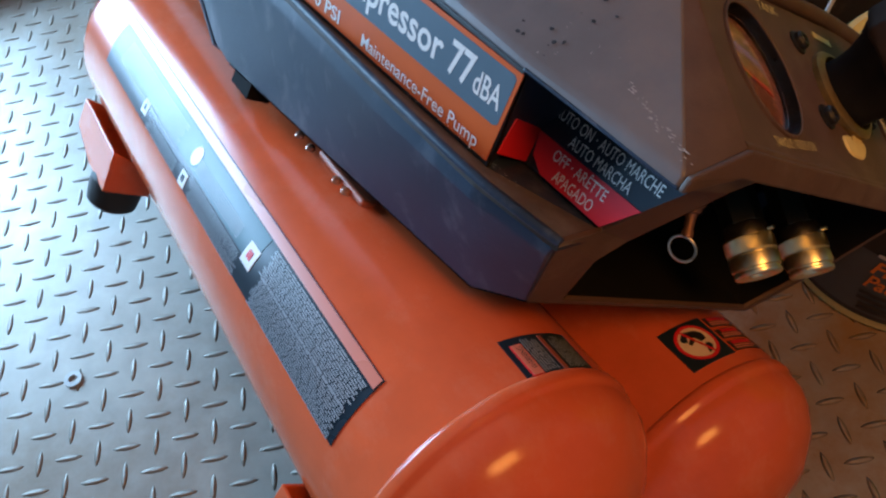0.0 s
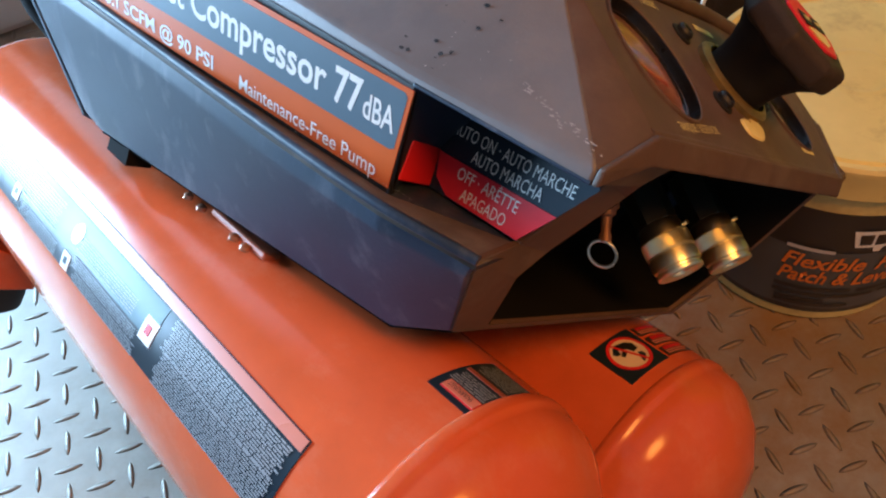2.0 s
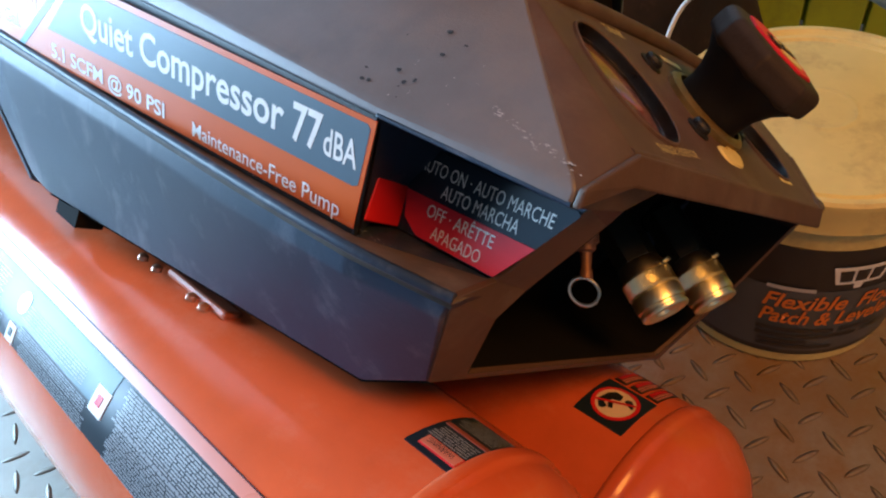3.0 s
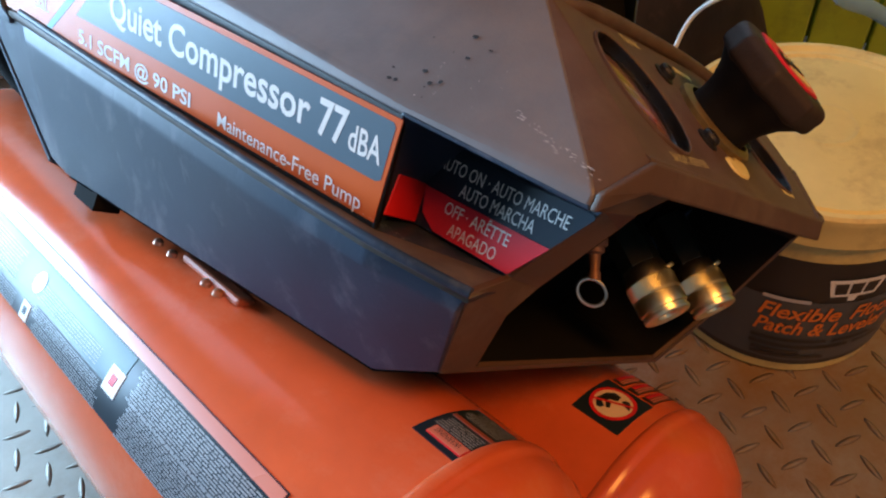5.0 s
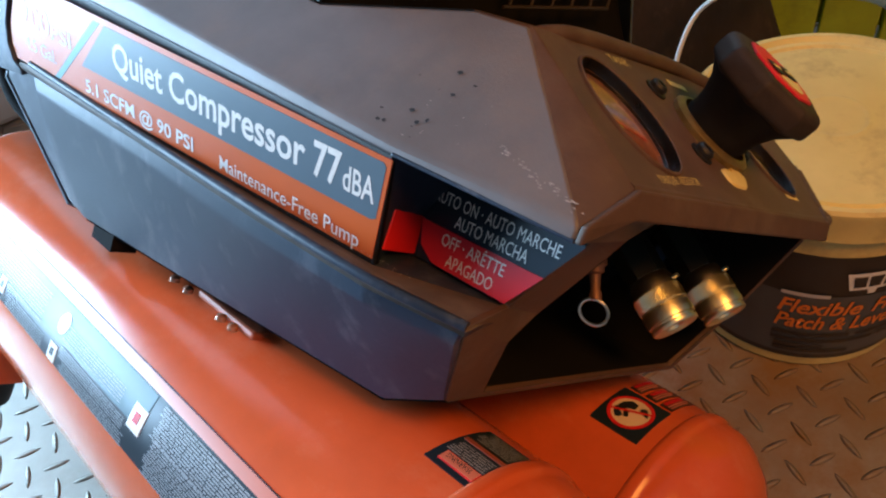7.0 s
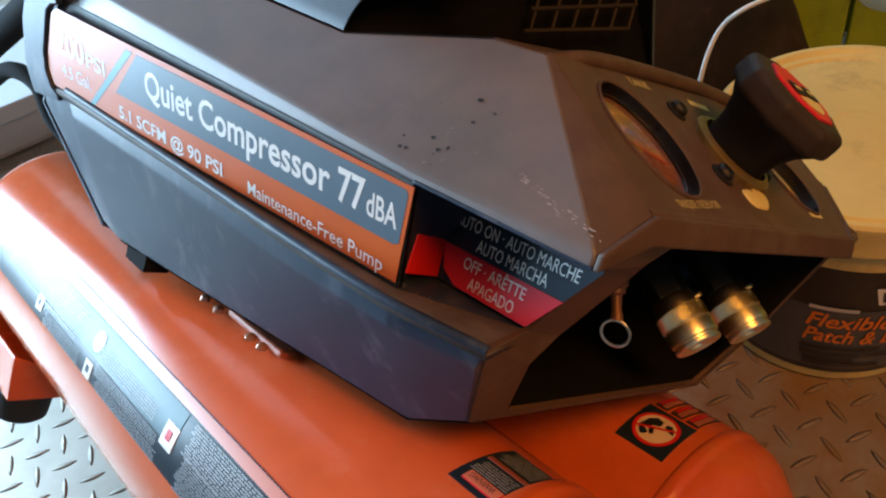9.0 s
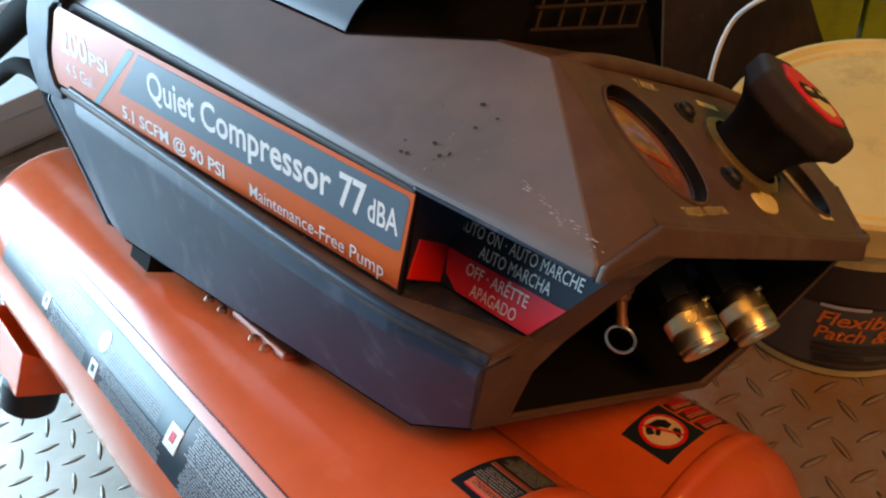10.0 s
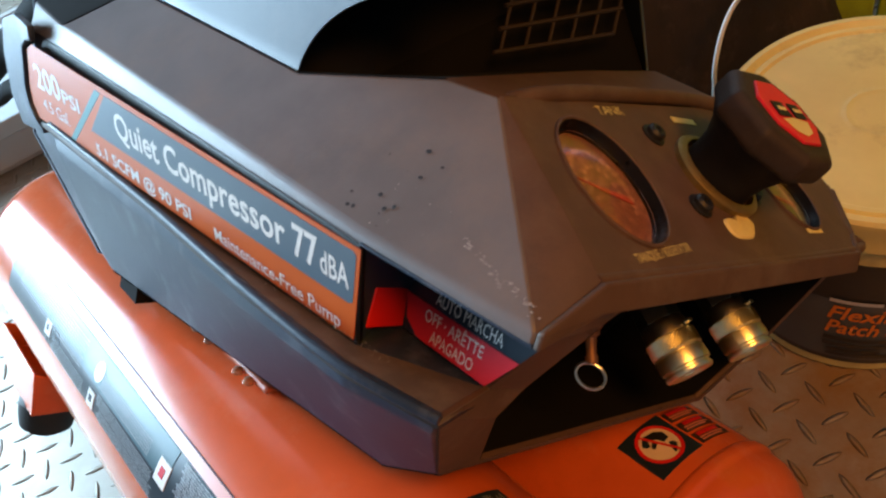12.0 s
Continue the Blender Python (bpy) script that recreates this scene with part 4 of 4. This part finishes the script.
for words, a, z, w in (("Flexible", -86, 0.0745, 0.060), ("Floor", -46, 0.0745, 0.040), ("Patch & Leveler", -86, 0.0560, 0.105)):
    lettering(words, 0.0158, w, None, BUCKETORANGE, body, "lettering", "orange slanted lettering", shear=0.25, bend=pail_bend(a, z), bold=0.02)
def pail_quad(x0, x1, top, u0, u1, low, lift, n=10):
    """A four-sided patch laid round the tub: its top edge from x0 to x1, its foot from u0 to u1."""
    bm = bmesh.new()
    at = pail_bend(-50, 0.1, lift)
    rows = [[bm.verts.new(at(Vector((a + (b - a) * k / n, y, 0)))) for k in range(n + 1)] for a, b, y in ((x0, x1, top), (u0, u1, low))]
    for k in range(n):
        bm.faces.new((rows[1][k], rows[1][k + 1], rows[0][k + 1], rows[0][k]))
    return bm


plate = part("logo_plate", pail_quad(-0.0215, 0.0215, 0.0235, -0.0165, 0.0165, 0.0045, 0.0018), WHITE, body, "cream brand plate")
part("drip", pail_quad(-0.0035, 0.0035, 0.0045, -0.0025, 0.0025, -0.001, 0.0018, 3), WHITE, plate)
for k in (-1, 0, 1):
    part("block", pail_quad(k * 0.0118 - 0.0048, k * 0.0118 + 0.0048, 0.0200, k * 0.0103 - 0.0042, k * 0.0103 + 0.0042, 0.0080, 0.0023, 4), BUCKETDARK, plate)
part("print_bar", wrap_pail(-86, -66, 0.0945, 0.0985, 0.0018, 8), GREYPRINT, body)
for z, a0, a1 in ((0.0455, -86, -52), (0.0455, -49, -30), (0.0375, -86, -40), (0.0375, -37, -22), (0.0300, -84, -62), (0.0240, -84, -50)):
    part("print_bar", wrap_pail(a0, a1, z, z + 0.0042, 0.0021, 12), BUCKETDARK, body)
part("side_notice", wrap_pail(-128, -108, 0.045, 0.085, 0.0018, 8), GREYPRINT, body, "pale safety notice")
part("lid", lathe([(0.1035, 0.160), (0.1055, 0.162), (0.1055, 0.180), (0.1065, 0.183), (0.1065, 0.188), (0.1045, 0.1905), (0.1005, 0.1905), (0.0985, 0.188), (0.0965, 0.1865), (0.0945, 0.1885), (0.091, 0.1885), (0.089, 0.1865), (0.085, 0.1865), (0.060, 0.1865), (0.030, 0.1866), (0.027, 0.1866), (0.0255, 0.1868), (0.0242, 0.1873), (0.0228, 0.1873), (0.0215, 0.1868), (0.020, 0.1866), (0.017, 0.1866), (0.0, 0.1866)], 96, close=False), CREAM, pail, "cream lid with a raised ring, dusty and stained")
part("bail_wire", tube([(0.101 * math.cos(a), 0.101 * math.sin(a), 0.150 - 0.0) for a in np.linspace(-0.3, 2.9, 14)], 0.0016, 8), WIRE, pail, "thin wire handle")

# ---- lime planks behind the pail ----
fence = empty("plank_screen", pose(0.523, 0.634, 0.0, 0, 0, -38))
tagged(fence, "lime-green painted upright plank screen, grimy and worn", "plank screen")
for k in range(11):
    x = k * 0.058
    part("plank", box(x + 0.0015, x + 0.0555 - 0.004 * (k == 2), 0.0, 0.018, 0.0 + 0.002 * (k % 3), 0.62 + 0.004 * (k % 2)), LIME, fence, bevel=0.002, smooth=False)
part("rail", box(0.0, 0.638, 0.018, 0.04, 0.40, 0.45), LIME, fence, smooth=False)
part("rail", box(0.0, 0.638, 0.018, 0.04, 0.08, 0.13), LIME, fence, smooth=False)

# ---- dark sacking heaped behind the compressor ----
bm = bmesh.new()
bmesh.ops.create_grid(bm, x_segments=44, y_segments=44, size=0.5)
for v in bm.verts:
    u, w_ = v.co.x, v.co.y
    hgt = 0.40 * max(0.0, 1 - (u / 0.52) ** 4) * max(0.0, 1 - (w_ / 0.50) ** 2) ** 0.5
    q = Vector((u * 7, w_ * 7, 2.0))
    v.co = Vector((u, w_ * 0.58, max(0.002, hgt + 0.035 * noise.noise(q) * (hgt > 0.03) + 0.012 * noise.noise(q * 3.5))))
heap = part("sacking", bm, CLOTH, None)
heap.matrix_world = pose(0.285, 0.90, 0.0, 0, 0, -18) @ Matrix.Diagonal((0.68, 1.0, 1.0, 1.0))
tagged(heap, "heap of dark brown sacking behind the compressor", "sacking")

# ---- cords ----
wire = part("white_cord", tube([(0.37, 0.56, 0.003), (0.364, 0.542, 0.10), (0.359, 0.532, 0.14), (0.368, 0.536, 0.17), (0.383, 0.541, 0.19), (0.394, 0.528, 0.21), (0.425, 0.521, 0.22), (0.477, 0.53, 0.225), (0.53, 0.57, 0.25), (0.575, 0.588, 0.27)], 0.0021), WIRE)
tagged(wire, "thin white electric cord looping up behind the pail", "cord")
hose = part("blue_hose", tube([(0.60, 0.572, 0.632), (0.54, 0.52, 0.60), (0.46, 0.47, 0.44), (0.42, 0.445, 0.29), (0.436, 0.439, 0.25), (0.484, 0.448, 0.22), (0.539, 0.452, 0.18), (0.608, 0.454, 0.12), (0.69, 0.440, 0.02), (0.77, 0.37, 0.008), (0.95, 0.22, 0.008)], 0.0062), BLUEHOSE)
tagged(hose, "pale blue hose hanging beside the pail", "hose")
crate = empty("storage_tray", pose(-0.48, 1.16, 0.0, 0, 0, 12))
part("base", box(-0.272, 0.272, -0.152, 0.152, 0.0, 0.069), GREYBOX, crate, bevel=0.010, smooth=False)
for q in ((-0.28, 0.28, -0.16, -0.150, 0.052, 0.076), (-0.28, 0.28, 0.150, 0.16, 0.052, 0.076), (-0.28, -0.270, -0.150, 0.150, 0.052, 0.076), (0.270, 0.28, -0.150, 0.150, 0.052, 0.076)):
    part("rim", box(*q), GREYBOX, crate, bevel=0.002, smooth=False)
tagged(crate, "low pale grey plastic tray on the floor", "tray")
carton = part("carton", box(-0.07, 0.07, -0.06, 0.06, 0.0, 0.05), BLUEBOX, None, bevel=0.003, smooth=False)
carton.matrix_world = pose(-0.62, 1.20, 0.07, 0, 0, 25)
tagged(carton, "dark blue printed carton on the grey tray", "carton")
WORN = mat("dirty_zinc", (0.36, 0.35, 0.33), 0.5, 0.5, var=0.25, scale=200)
wash = part("washer", lathe([(0.0045, 0.0), (0.0095, 0.0), (0.0098, 0.0012), (0.0095, 0.002), (0.0045, 0.002), (0.0042, 0.001), (0.0045, 0.0)], 24, close=False), WORN)
wash.matrix_world = pose(-0.341, 0.360, 0.0004) @ Matrix.Diagonal((0.85, 0.85, 1, 1))
tagged(wash, "small steel washer lying on the floor", "washer")

# ---- raised lugs of the tread plate ----
def lug_mesh():
    n = 8
    half, wid, high = 0.0130, 0.0030, 0.0012
    bm = bmesh.new()
    base, crest = [], []
    for s in (-1, 1):
        for k in range(n + 1):
            t = -1 + 2 * k / n
            t = t if s < 0 else -t
            if s > 0 and k in (0, n):
                continue
            base.append(bm.verts.new((half * t, s * wid * (1 - t * t) ** 0.8, 0.0)))
    for k in range(1, 4):
        t = -1 + 2 * k / 4
        crest.append(bm.verts.new((half * 0.86 * t, 0, high * (1 - 0.35 * t * t))))
    bm.faces.new(base)
    low, up_ = base[:n + 1], [base[0]] + base[n + 1:][::-1] + [base[n]]
    for row in (low, up_):
        seq = [crest[0], crest[0], crest[0], crest[1], crest[1], crest[1], crest[2], crest[2], crest[2]]
        for k in range(n):
            a, b, c, d = row[k], row[k + 1], seq[k + 1], seq[k]
            q = list(dict.fromkeys((a, b, c, d)))
            if len(q) > 2:
                bm.faces.new(q)
    bmesh.ops.recalc_face_normals(bm, faces=bm.faces)
    me = bpy.data.meshes.new("lug")
    bm.to_mesh(me)
    bm.free()
    for p in me.polygons:
        p.use_smooth = True
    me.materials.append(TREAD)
    return me


LUG = lug_mesh()
LO, D1, D2 = Vector((-0.2882, 0.3863)), Vector((0.0259, -0.0235)), Vector((0.0235, 0.0259))
ah = math.degrees(math.atan2((D1 + D2).y, (D1 + D2).x))
spots = []
for i in range(-60, 60):
    for j in range(-60, 60):
        for half, turn in ((0.0, 0), (0.5, 90)):
            p = LO + (i + half) * D1 + (j + half) * D2
            if -1.2 < p.x < 1.4 and -0.4 < p.y < 1.7:
                spots.append((p, ah + turn))
spots.sort(key=lambda s: min((s[0] - Vector((-0.27, 0.38))).length, (s[0] - Vector((0.33, 0.22))).length))
for p, a in spots[:300]:
    ob = new("lug", LUG)
    ob.parent = ground
    ob.matrix_local = pose(p.x, p.y, -0.0001, 0, 0, a)
co = np.empty(len(LUG.vertices) * 3)
LUG.vertices.foreach_get("co", co)
co = co.reshape(-1, 3)
fs = [tuple(p.vertices) for p in LUG.polygons]
vs, ff = [], []
for p, a in spots[300:]:
    c, s, b = math.cos(radians(a)), math.sin(radians(a)), len(vs)
    vs += [(p.x + c * x - s * y, p.y + s * x + c * y, z - 0.0001) for x, y, z in co]
    ff += [tuple(b + k for k in f) for f in fs]
me = bpy.data.meshes.new("lugs")
me.from_pydata(vs, [], ff)
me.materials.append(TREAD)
for p in me.polygons:
    p.use_smooth = True
rest = new("lugs", me)
rest.parent = ground
rest["kind"] = "stuff"
